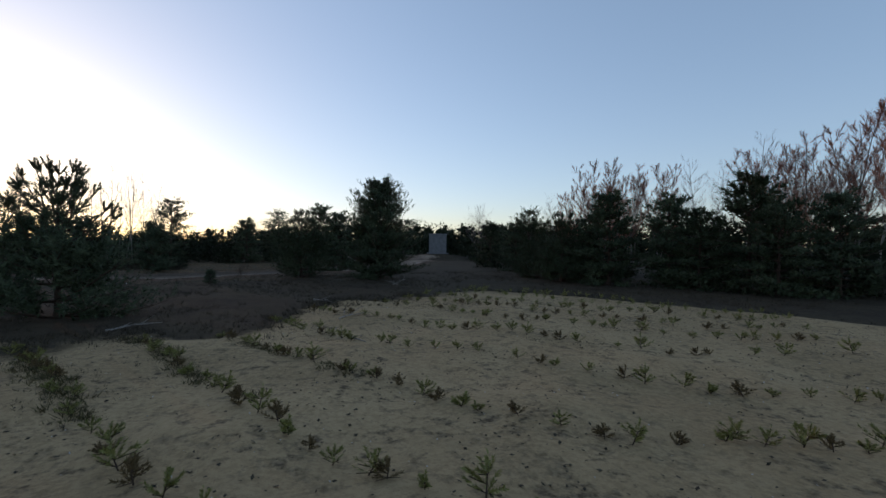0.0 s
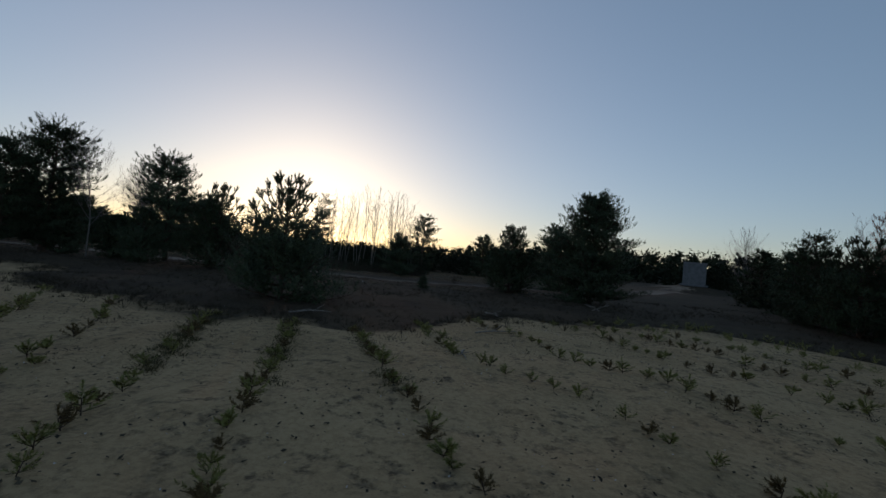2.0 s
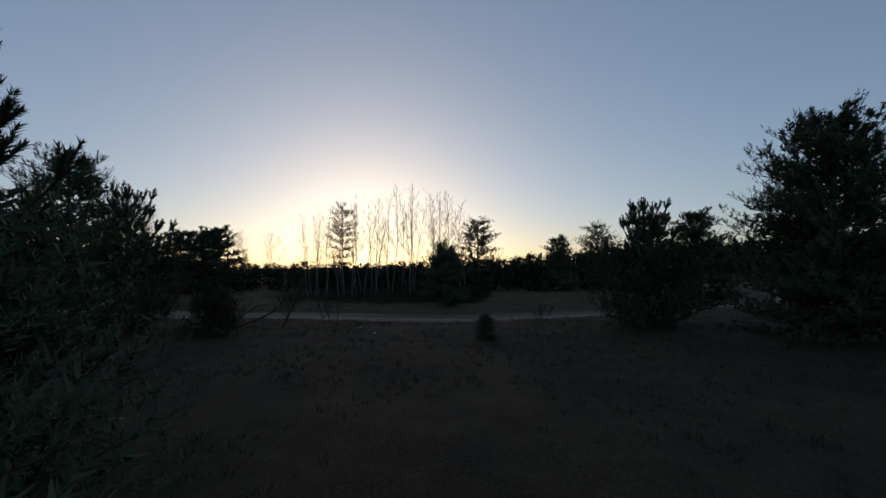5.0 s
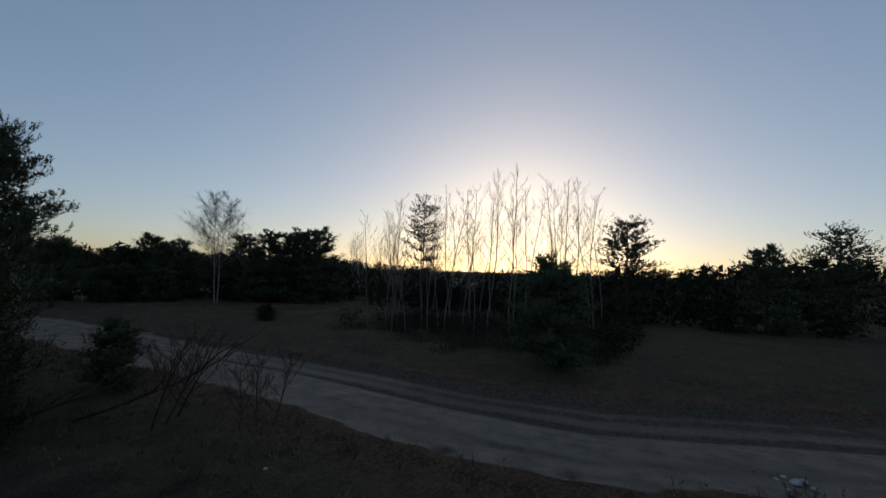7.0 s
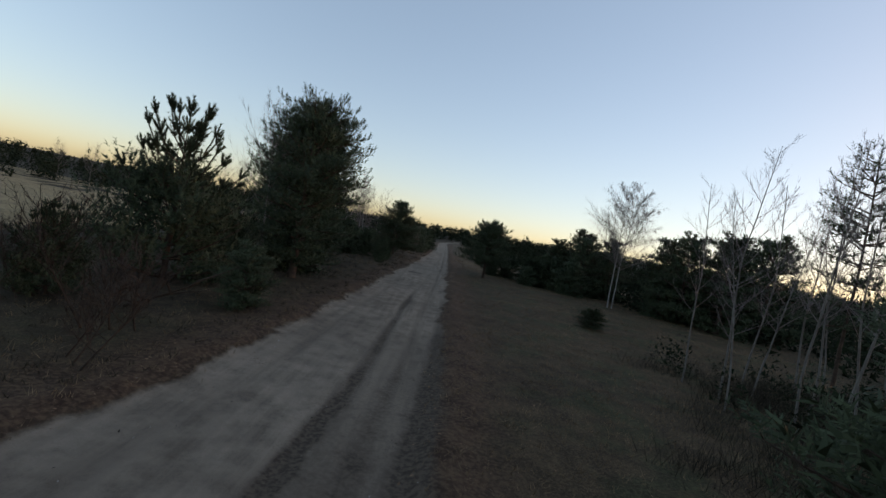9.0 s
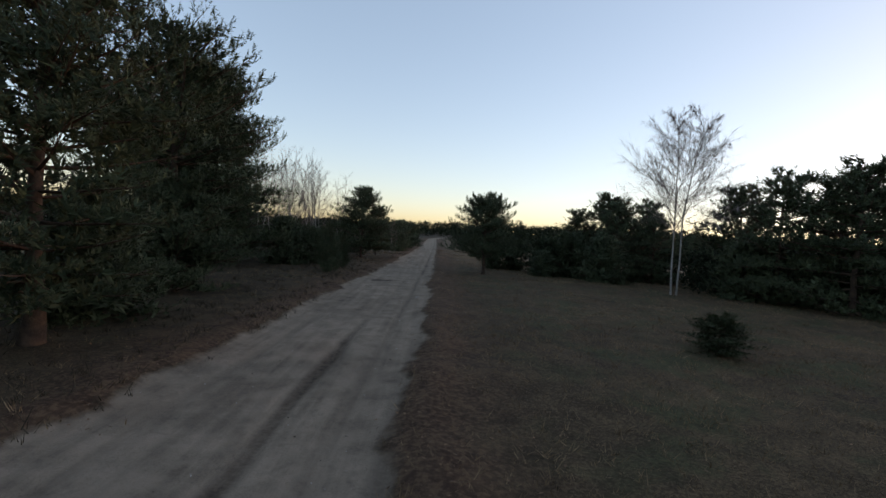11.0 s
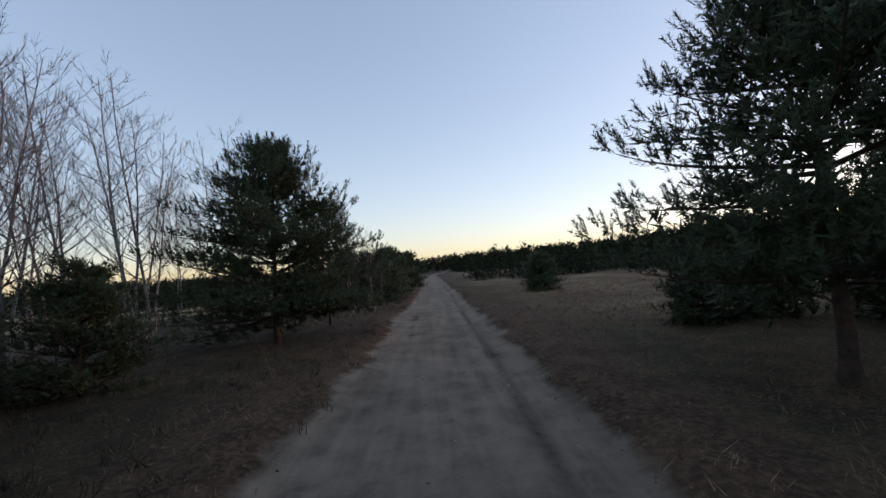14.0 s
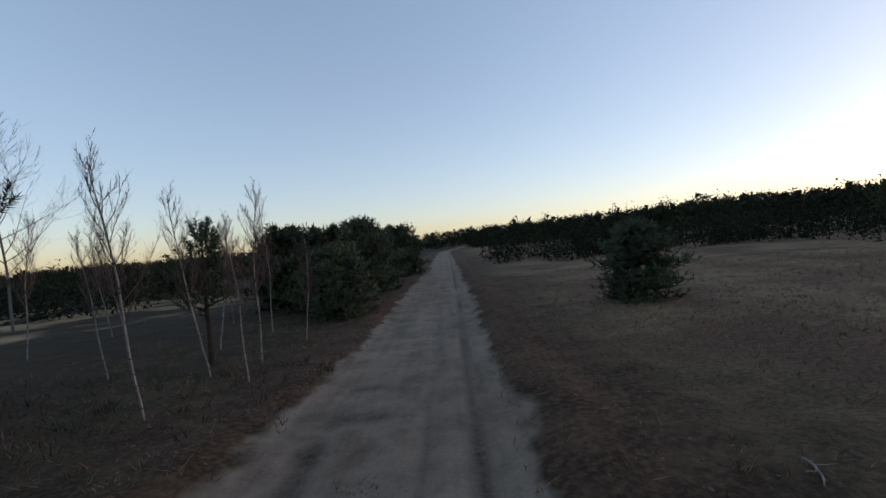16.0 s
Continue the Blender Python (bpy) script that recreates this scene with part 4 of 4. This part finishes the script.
AZ = [-180, -120, -90, -60, -30, -10, 0, 20, 40, 60, 75, 90, 105, 130, 180]
EL = [3.0, 3.4, 3.6, 3.8, 3.8, 2.4, 1.6, 0.9, 2.0, 2.2, 1.9, 1.5, 1.0, 0.9, 3.0]
woods = []
for k in range(2900):
    az = _r.uniform(-180, 180) if k < 2000 else _r.uniform(35, 130)
    if (az < -105 or az > 140) and _r.random() < 0.7:
        continue
    rad = _r.uniform(95, 190) if k < 2000 else _r.uniform(110, 240)
    x, y = 28 + rad * math.cos(radians(az)), 15 + rad * math.sin(radians(az))
    if abs(x - 28) < 6 and 0 < y < 150:
        continue
    h = (1.7 + rad * math.tan(radians(np.interp(az, AZ, EL)))) * (_r.uniform(0.72, 1.06) if k < 2000 else _r.uniform(0.9, 1.02))
    g = gz(x, y)
    if 35 < az < 85 and k % 9 == 0:           # single crowns rise out of the ridge
        h *= 1.0 + 0.22 * max(0.0, math.sin(az * 1.7) + 0.3)
    woods.append((x, y, g - 0.1, max(h - g, 1.5), max(h * 0.3, 0.9) * _r.uniform(0.8, 1.4)))
clump_woods("far_woods", woods, 125, 0.054, "dark pine woods closing the horizon", 6, M_WOODS)


# ---------------------------------------------------------------- concrete block
def bevelled_box(sx, sy, sz, bevel=0.04):
    bm = bmesh.new()
    bmesh.ops.create_cube(bm, size=1)
    bmesh.ops.scale(bm, vec=(sx, sy, sz), verts=bm.verts)
    bmesh.ops.translate(bm, vec=(0, 0, sz / 2), verts=bm.verts)
    bmesh.ops.bevel(bm, geom=bm.edges[:], offset=bevel, segments=2, affect="EDGES", profile=0.6)
    return bm


def bm_part(name, bm, mat, parent, at=(0, 0, 0), label=""):
    me = bpy.data.meshes.new(name)
    bm.to_mesh(me)
    bm.free()
    me.materials.append(mat)
    ob = part(name, me, parent, label)
    ob.location = at
    return ob


hut = thing("concrete_shelter", 57.5, -34.6, gz(57.5, -34.6) - 0.1, "pale windowless concrete block on a low sandy mound", "shelter", rz=-30)
bm_part("base_slab", bevelled_box(2.9, 3.2, 0.2), M_CONCRETE, hut)
bm_part("wall_block", bevelled_box(2.4, 2.6, 2.7), M_CONCRETE, hut, (0, 0, 0.2))
bm_part("roof_slab", bevelled_box(2.5, 2.7, 0.14), M_CONCRETE, hut, (0, 0, 2.9))


# ---------------------------------------------------------------- seedlings in rows
def seedling_meshes(seed, h, mat):
    rng = np.random.default_rng(seed)
    segs, shoots = [], []
    p = np.array([0, 0, -0.02])
    lean = rng.normal(0, 0.12, 2)
    for k in range(3):
        q = p + np.array([lean[0] * h / 3, lean[1] * h / 3, h * 0.46 / 3])
        segs.append([*p, 0.007 - 0.001 * k, *q, 0.006 - 0.001 * k])
        for b in range(rng.integers(3, 5)):
            az, el = rng.uniform(0, 6.28), radians(rng.uniform(4, 34))
            w = np.array([math.cos(az) * math.cos(el), math.sin(az) * math.cos(el), math.sin(el)])
            ln = h * rng.uniform(0.40, 0.66) * (1.1 - 0.2 * k)
            segs.append([*q, 0.004, *(q + w * ln * 0.8), 0.003])
            shoots.append([*(q + w * ln * 0.1), *unit(w + np.array([0, 0, 0.3])), ln])
        p = q
    shoots.append([*p, lean[0], lean[1], 1.0, h * 0.42])
    return tri_mesh("seedling_stem", *frusta(segs, 5), M_PINE_BARK), tri_mesh("seedling_needles", *needles(shoots, 40, 0.040, 0.011, rng, 0.95), mat)


SEEDLINGS = [seedling_meshes(100 + k, (0.26, 0.22, 0.30, 0.20, 0.24, 0.32)[k], (M_NEEDLE_YOUNG, M_NEEDLE_BROWN, M_NEEDLE_YOUNG, M_NEEDLE_YOUNG, M_NEEDLE_BROWN, M_NEEDLE_YOUNG)[k]) for k in range(6)]
_r = np.random.default_rng(11)
spots = []
# the planted rows, bending; those farther off lie beside the last
def along(*places):
    """A row's places and its length so far at each of them."""
    p = np.array(places, float).reshape(-1, 2)
    return p[:, 0], p[:, 1], np.concatenate([[0], np.cumsum(np.hypot(np.diff(p[:, 0]), np.diff(p[:, 1])))])


def beside(row, dx, dy):
    return row[0] + dx, row[1] + dy, row[2]


ROW_A = along(9.0, -0.7, 8.1, -1.0, 6.3, -1.7, 4.0, -2.4, 2.75, -2.95, 1.75, -3.5, 1.2, -4.4, 0.7, -5.1, 0.3, -6.1, 0.1, -8.2)
ROW_B = along(10.5, -1.8, 9.0, -2.3, 7.1, -2.8, 6.1, -3.65, 5.1, -4.4, 3.6, -5.0, 2.1, -5.85, 1.55, -6.35, 0.9, -7.3, 0.5, -8.9)
ROW_C = along(9.3, 0.6, 8.3, 0.3, 6.35, -0.2, 4.3, -0.68, 3.3, -0.95, 2.45, -1.15, 1.75, -1.6, 1.0, -2.3)
ROW_D = along(9.1, 2.2, 8.2, 1.9, 6.3, 1.25, 4.3, 0.6, 2.7, 0.07, 1.7, -0.3)
ROW_E = along(9.3, 4.6, 7.8, 3.6, 6.6, 2.8, 5.5, 2.4, 4.45, 1.85, 3.4, 1.5, 1.9, 1.0)
ROW_F = along(11.5, -3.1, 10.4, -3.5, 9.4, -4.25, 7.55, -4.85, 6.8, -5.65, 4.75, -6.5, 3.4, -7.5, 2.6, -8.6, 2.1, -10.0)
ROW_G = along(12.4, -5.2, 9.9, -6.4, 7.8, -7.1, 6.2, -7.8, 5.15, -8.5, 4.35, -8.9, 3.5, -9.8, 2.9, -11.0)
NEAR_ROWS = [ROW_D, ROW_C, ROW_A]
ROWS = [ROW_A, ROW_B, ROW_C, ROW_D, ROW_E, ROW_F, ROW_G] + [beside(ROW_G, 0.7 * k, -1.3 * k) for k in range(1, 6)] + [beside(ROW_E, 0.2 * k, 1.6 * k) for k in range(1, 4)]
for k, (rx, ry, rs) in enumerate(ROWS):
    s = 0.0
    while s < rs[-1]:
        s += _r.uniform(0.20, 0.42) if k in (0, 2, 3) else _r.uniform(0.25, 0.48)
        x, y = np.interp(s, rs, rx) + _r.normal(0, 0.05), np.interp(s, rs, ry) + _r.normal(0, 0.05)
        if x < np.interp(y, EDGE_Y, EDGE_X) + 0.4 and -17 < y < 14 and x > -3 and _r.random() > 0.08:
            spots.append((x, y))
spots.sort(key=lambda p: (p[0] - 4) ** 2 + (p[1] + 3) ** 2)
for k, (x, y) in enumerate(spots[:290]):
    v = int(_r.integers(0, 6))
    stem, tuft = SEEDLINGS[v]
    e = thing("pine_seedling", x, y, gz(x, y), "knee-low pine seedling planted in bare sand" if v not in (1, 4) else "browned pine seedling planted in bare sand", "seedling", "planted pine seedlings", _r.uniform(0, 360), _r.uniform(0.58, 1.08))
    part("stem", stem, e)
    part("needles", tuft, e)
if len(spots) > 290:
    allv, allf, base = [], [], 0
    for x, y in spots[290:]:
        tuft = SEEDLINGS[int(_r.integers(0, 6))][1]
        co = np.empty(len(tuft.vertices) * 3, np.float32)
        tuft.vertices.foreach_get("co", co)
        co = co.reshape(-1, 9)[::2].ravel()
        co = co.reshape(-1, 3) * _r.uniform(0.75, 1.2) + (x, y, gz(x, y))
        allv.append(co)
        allf.append(np.arange(len(co)).reshape(-1, 3) + base)
        base += len(co)
    tagged(new("far_seedlings", tri_mesh("far_seedlings", np.concatenate(allv), np.concatenate(allf), M_NEEDLE_YOUNG)), "rows of small pine seedlings in sand", "seedlings", kind="stuff")


# ---------------------------------------------------------------- ground cover
def row_places(rng, n, rows, x0, wide):
    """Random places along some of the planted rows."""
    k = rng.integers(0, len(rows), n)
    t = rng.uniform(0, 1, n)
    x = np.array([np.interp(u * rows[q][2][-1], rows[q][2], rows[q][0]) for u, q in zip(t, k)]) + rng.normal(0, wide, n)
    y = np.array([np.interp(u * rows[q][2][-1], rows[q][2], rows[q][1]) for u, q in zip(t, k)]) + rng.normal(0, wide, n)
    keep = (x > x0) & (x < np.interp(y, EDGE_Y, EDGE_X) + 1.0) & (grain(x, y, 1.0) > -0.25)
    x, y = x[keep], y[keep]
    return np.stack([x, y, land(x, y)[0]], 1)


def sown(rng, n, x0, x1, y0, y1, chance):
    """Random places, kept by a chance that depends on the cover there."""
    x, y = rng.uniform(x0, x1, n), rng.uniform(y0, y1, n)
    z, sand, track, rut, litter, grass, field = land(x, y)
    keep = rng.uniform(0, 1, n) < chance(x, y, sand, track, litter, grass)
    return np.stack([x, y, z], 1)[keep]


def blades(name, spots, n, low, high, width, lean, mat, label, category, rng):
    """Tufts of n thin upright blades."""
    m = len(spots)
    foot = spots[:, None] + np.concatenate([rng.normal(0, 0.035, (m, n, 2)), np.full((m, n, 1), -0.015)], 2)
    h = rng.uniform(low, high, (m, 1)) * rng.uniform(0.5, 1.0, (m, n))
    bend = rng.normal(0, lean, (m, n, 2)) * h[..., None]
    tip = foot + np.concatenate([bend, h[..., None]], 2)
    a = rng.uniform(0, np.pi, (m, n))
    side = np.stack([np.cos(a), np.sin(a), 0 * a], 2) * width / 2
    v = np.stack([foot - side, foot + side, tip], 2).reshape(-1, 3)
    return tagged(new(name, tri_mesh(name, v, np.arange(len(v)).reshape(-1, 3), mat)), label, category, kind="stuff")


def flakes(name, spots, size, mat, label, category, rng, up=0.25, slender=0.6):
    """Small curled pieces that lie on the ground."""
    m = len(spots)
    a = rng.uniform(0, 2 * np.pi, m)
    s = size * rng.uniform(0.5, 1.3, m)
    u = np.stack([np.cos(a), np.sin(a), rng.normal(0, up, m)], 1) * s[:, None]
    w = np.stack([-np.sin(a), np.cos(a), rng.normal(0, up, m)], 1) * s[:, None] * slender
    c = spots + np.array([0, 0, 0.012])
    v = np.stack([c - u, c - w, c + u, c + w], 1).reshape(-1, 3)
    k = np.arange(m)[:, None] * 4
    f = np.concatenate([k + np.array([[0, 1, 2]]), k + np.array([[0, 2, 3]])])
    return tagged(new(name, tri_mesh(name, v, f, mat)), label, category, kind="stuff")


_r = np.random.default_rng(31)
blades("dry_grass", sown(_r, 130000, 22, 44, -8, 52, lambda x, y, s, t, l, g: np.clip(g * (1 - t) * 0.6 * (0.5 + 0.9 * soft(grain(x, y, 2.0), 0.15)), 0, 1)), 5, 0.04, 0.13, 0.010, 0.8, M_GRASS, "tufts of dry yellow-brown grass", "grass", _r)
blades("heather_scrub", sown(_r, 60000, 5, 27, -24, 40, lambda x, y, s, t, l, g: (1 - s) * (1 - t) * 0.40 * soft(grain(x + 40, y, 1.6) + 0.1, 0.1)), 7, 0.05, 0.20, 0.012, 0.6, M_HEATHER, "low dark heather and dead grass on the heath", "heather", _r)
blades("edge_heather", sown(_r, 30000, 3, 18, -18, 16, lambda x, y, s, t, l, g: np.exp(-((x - np.interp(y, EDGE_Y, EDGE_X) - 0.3) / 0.9) ** 2) * soft(grain(x, y + 30, 0.9), 0.1) * 0.7), 9, 0.06, 0.22, 0.014, 0.7, M_HEATHER, "dark heather along the edge of the sand", "heather", _r)
blades("row_weeds", row_places(_r, 1500, NEAR_ROWS, 4.6, 0.10), 10, 0.03, 0.11, 0.013, 0.8, M_WEEDS, "low weeds and dead grass along the planted rows", "weeds", _r)
blades("sand_weeds", row_places(_r, 1500, ROWS[:9], 4.5, 0.30), 7, 0.02, 0.08, 0.010, 0.9, M_HEATHER, "sparse low dead weeds on the sand", "weeds", _r)
flakes("leaf_litter", sown(_r, 80000, 21, 38, -10, 58, lambda x, y, s, t, l, g: 0.55 * l + 0.15 * g * (1 - t) * soft(grain(x, y, 1.7), 0.12)), 0.019, M_LEAF, "fallen brown leaves along the track", "leaves", _r)
flakes("sand_debris", sown(_r, 42000, -3, 16, -17, 16, lambda x, y, s, t, l, g: s * (0.14 + 0.6 * soft(grain(x, y, 1.1) - 0.1, 0.08))), 0.021, M_HEATHER, "bits of bark, cones and dead needles on the sand", "debris", _r)
flakes("straw", sown(_r, 150000, 20.5, 38, -7, 46, lambda x, y, s, t, l, g: (1 - t) * (1 - s) * (0.15 + 0.6 * g) * np.exp(-((x - 28) / 7.5) ** 2) * 1.2), 0.024, M_STRAW, "short dry straw lying on the heath", "straw", _r, 0.45, 0.10)
flakes("sand_pebbles", sown(_r, 5000, -2, 14, -12, 10, lambda x, y, s, t, l, g: 0.3 * s), 0.010, M_STONE, "small pale pebbles scattered on the sand", "pebbles", _r, 0.5)
flakes("track_pebbles", sown(_r, 9000, 24, 33, -10, 56, lambda x, y, s, t, l, g: 0.16 * t), 0.008, M_STONE, "small pale pebbles on the track", "pebbles", _r, 0.5)
flakes("track_debris", sown(_r, 9000, 24, 33, -10, 56, lambda x, y, s, t, l, g: 0.12 * t), 0.018, M_HEATHER, "bits of bark and leaves on the track", "debris", _r)


def tuft(x, y, r, label, mat, seed, flat=0.7):
    rng = np.random.default_rng(seed)
    n = 150
    a, q = rng.uniform(0, 6.283, n), r * np.sqrt(rng.uniform(0, 1, n))
    foot = np.stack([q * np.cos(a), q * np.sin(a) * flat, np.full(n, -0.02)], 1)
    tip = foot + np.stack([rng.normal(0, 0.05, n), rng.normal(0, 0.05, n), rng.uniform(0.008, 0.04, n)], 1)
    b = rng.uniform(0, np.pi, n)
    side = np.stack([np.cos(b), np.sin(b), 0 * b], 1) * 0.008
    v = np.stack([foot - side, foot + side, tip], 1).reshape(-1, 3)
    ob = new("grass_tuft", tri_mesh("grass_tuft", v, np.arange(len(v)).reshape(-1, 3), mat))
    ob.location = (x, y, gz(x, y))
    return tagged(ob, label, "grass tuft", "tufts on the track")


for k, (tx, ty, tr) in enumerate(((25.4, 0.9, 0.2), (25.6, -1.05, 0.22), (27.05, 18.85, 0.18), (26.75, 18.35, 0.2), (27.1, 21.25, 0.14), (26.7, 20.25, 0.13), (27.4, 37.0, 0.22), (27.75, 37.8, 0.2), (27.9, 36.6, 0.16), (26.2, 5.2, 0.2), (27.6, 33.6, 0.25))):
    tuft(tx, ty, tr, "dark flattened grass tuft on the pale track", M_HEATHER, 60 + k)
# a stretched tuft stands in for a flat dark band across the track
tuft(27.4, 23.27, 0.56, "strip of dark dead grass across the pale track", M_HEATHER, 75, 0.12)


# ---------------------------------------------------------------- dead wood and stones
def dead_branch(x, y, rz, length, label, seed, rise=0.12, forks=4, thick=0.02, mat=None):
    rng = np.random.default_rng(seed)
    segs, at, way = [], np.array([0.0, 0.0, thick]), np.array([1.0, 0.0, rise])
    n = 7
    for k in range(n):
        nxt = at + unit(way) * length / n
        nxt[2] = max(nxt[2], 0.012)
        segs.append([*at, thick * (1 - k / n) + 0.005, *nxt, thick * (1 - (k + 1) / n) + 0.005])
        if 0 < k <= forks:
            p, w = nxt, unit(way + np.array([0, rng.choice((-1, 1)) * rng.uniform(0.5, 1.1), rng.uniform(0.0, 0.7)]))
            for j in range(4):
                q = p + w * length * 0.09
                segs.append([*p, thick * 0.5 * (1 - j / 4) + 0.003, *q, thick * 0.5 * (1 - (j + 1) / 4) + 0.003])
                w = unit(w + rng.normal(0, 0.25, 3))
                p = q
        way = unit(way + rng.normal(0, 0.16, 3) * np.array([1, 1, 0.4]))
        at = nxt
    ob = new("dead_branch", tri_mesh("dead_branch", *frusta(segs, 6), mat or M_DEAD, True))
    ob.matrix_basis = pose(x, y, gz(x, y), 0, 0, rz)
    return tagged(ob, label, "dead branch")


dead_branch(13.6, -3.9, 200, 1.1, "long grey fallen branch on the heath", 1, 0.02, 2, 0.022)
dead_branch(17.5, -8.5, 250, 0.7, "pale forked dead branch under a pine", 2, 0.5, 4, 0.022)
dead_branch(17.6, -8.8, 110, 0.6, "pale forked dead branch under a pine", 3, 0.6, 4, 0.022)
dead_branch(10.3, 1.1, -70, 1.0, "grey fallen branch at the edge of the sand", 4, 0.05, 3, 0.018)
dead_branch(9.2, -3.3, 330, 1.3, "thin dead stick lying on sand", 5, 0.0, 3, 0.012)
dead_branch(7.6, -3.0, 160, 0.8, "thin dead stick lying on sand", 6, 0.0, 2, 0.01)
dead_branch(30.67, 36.4, 262, 0.34, "pale dead twig in dry grass", 7, 0.02, 2, 0.005)
dead_branch(28.7, 19.5, 95, 0.35, "short pale stick beside the track", 8, 0.0, 0, 0.008)
dead_branch(23.2, 6.4, -52, 2.7, "dark crooked fallen branch beside the track", 12, 0.30, 5, 0.034, M_PINE_BARK)
dead_branch(22.6, 6.9, -30, 1.7, "dark crooked fallen branch beside the track", 13, 0.45, 5, 0.026, M_PINE_BARK)
scrub = bare_tree("dead_shrub", 23.6, 5.0, 1.6, "dark leafless shrub with crooked branches beside the track", 40, 3, 0.55, 0.2, 0.1, M_PINE_BARK, "shrub", 11, 0.45, thick=0.011, sprays=3, hair=0.0035, bark2=M_PINE_BARK)
again(scrub, 24.7, 3.6, 120, 0.75)
again(scrub, 20.6, 7.2, 60, 1.2)
again(scrub, 24.4, -3.1, 10, 0.45, "thin leafless shrub at the edge of the track")
again(scrub, 21.9, 6.0, 250, 0.9)


def stone(x, y, s, seed, label):
    rng = np.random.default_rng(seed)
    bm = bmesh.new()
    bmesh.ops.create_icosphere(bm, subdivisions=2, radius=s)
    for v in bm.verts:
        v.co *= 1 + rng.normal(0, 0.10)
        v.co.z *= 0.65
    me = bpy.data.meshes.new("stone")
    bm.to_mesh(me)
    bm.free()
    me.materials.append(M_STONE)
    ob = new("stone", me)
    ob.location = (x, y, gz(x, y) + s * 0.4)
    ob.rotation_euler = (0, 0, rng.uniform(0, 6))
    return tagged(ob, label, "stone", "rubble beside the track")


SX, SY = 26.72, -3.5
for k, (sx, sy, ss) in enumerate(((SX, SY, 0.07), (SX + 0.13, SY - 0.10, 0.05), (SX - 0.1, SY - 0.16, 0.045), (SX + 0.2, SY + 0.1, 0.04), (SX - 0.25, SY + 0.12, 0.03), (SX + 0.05, SY + 0.2, 0.035), (22.3, 1.6, 0.035), (23.5, 2.4, 0.03))):
    stone(sx, sy, ss, 80 + k, "pale lump of rubble at the edge of the track")
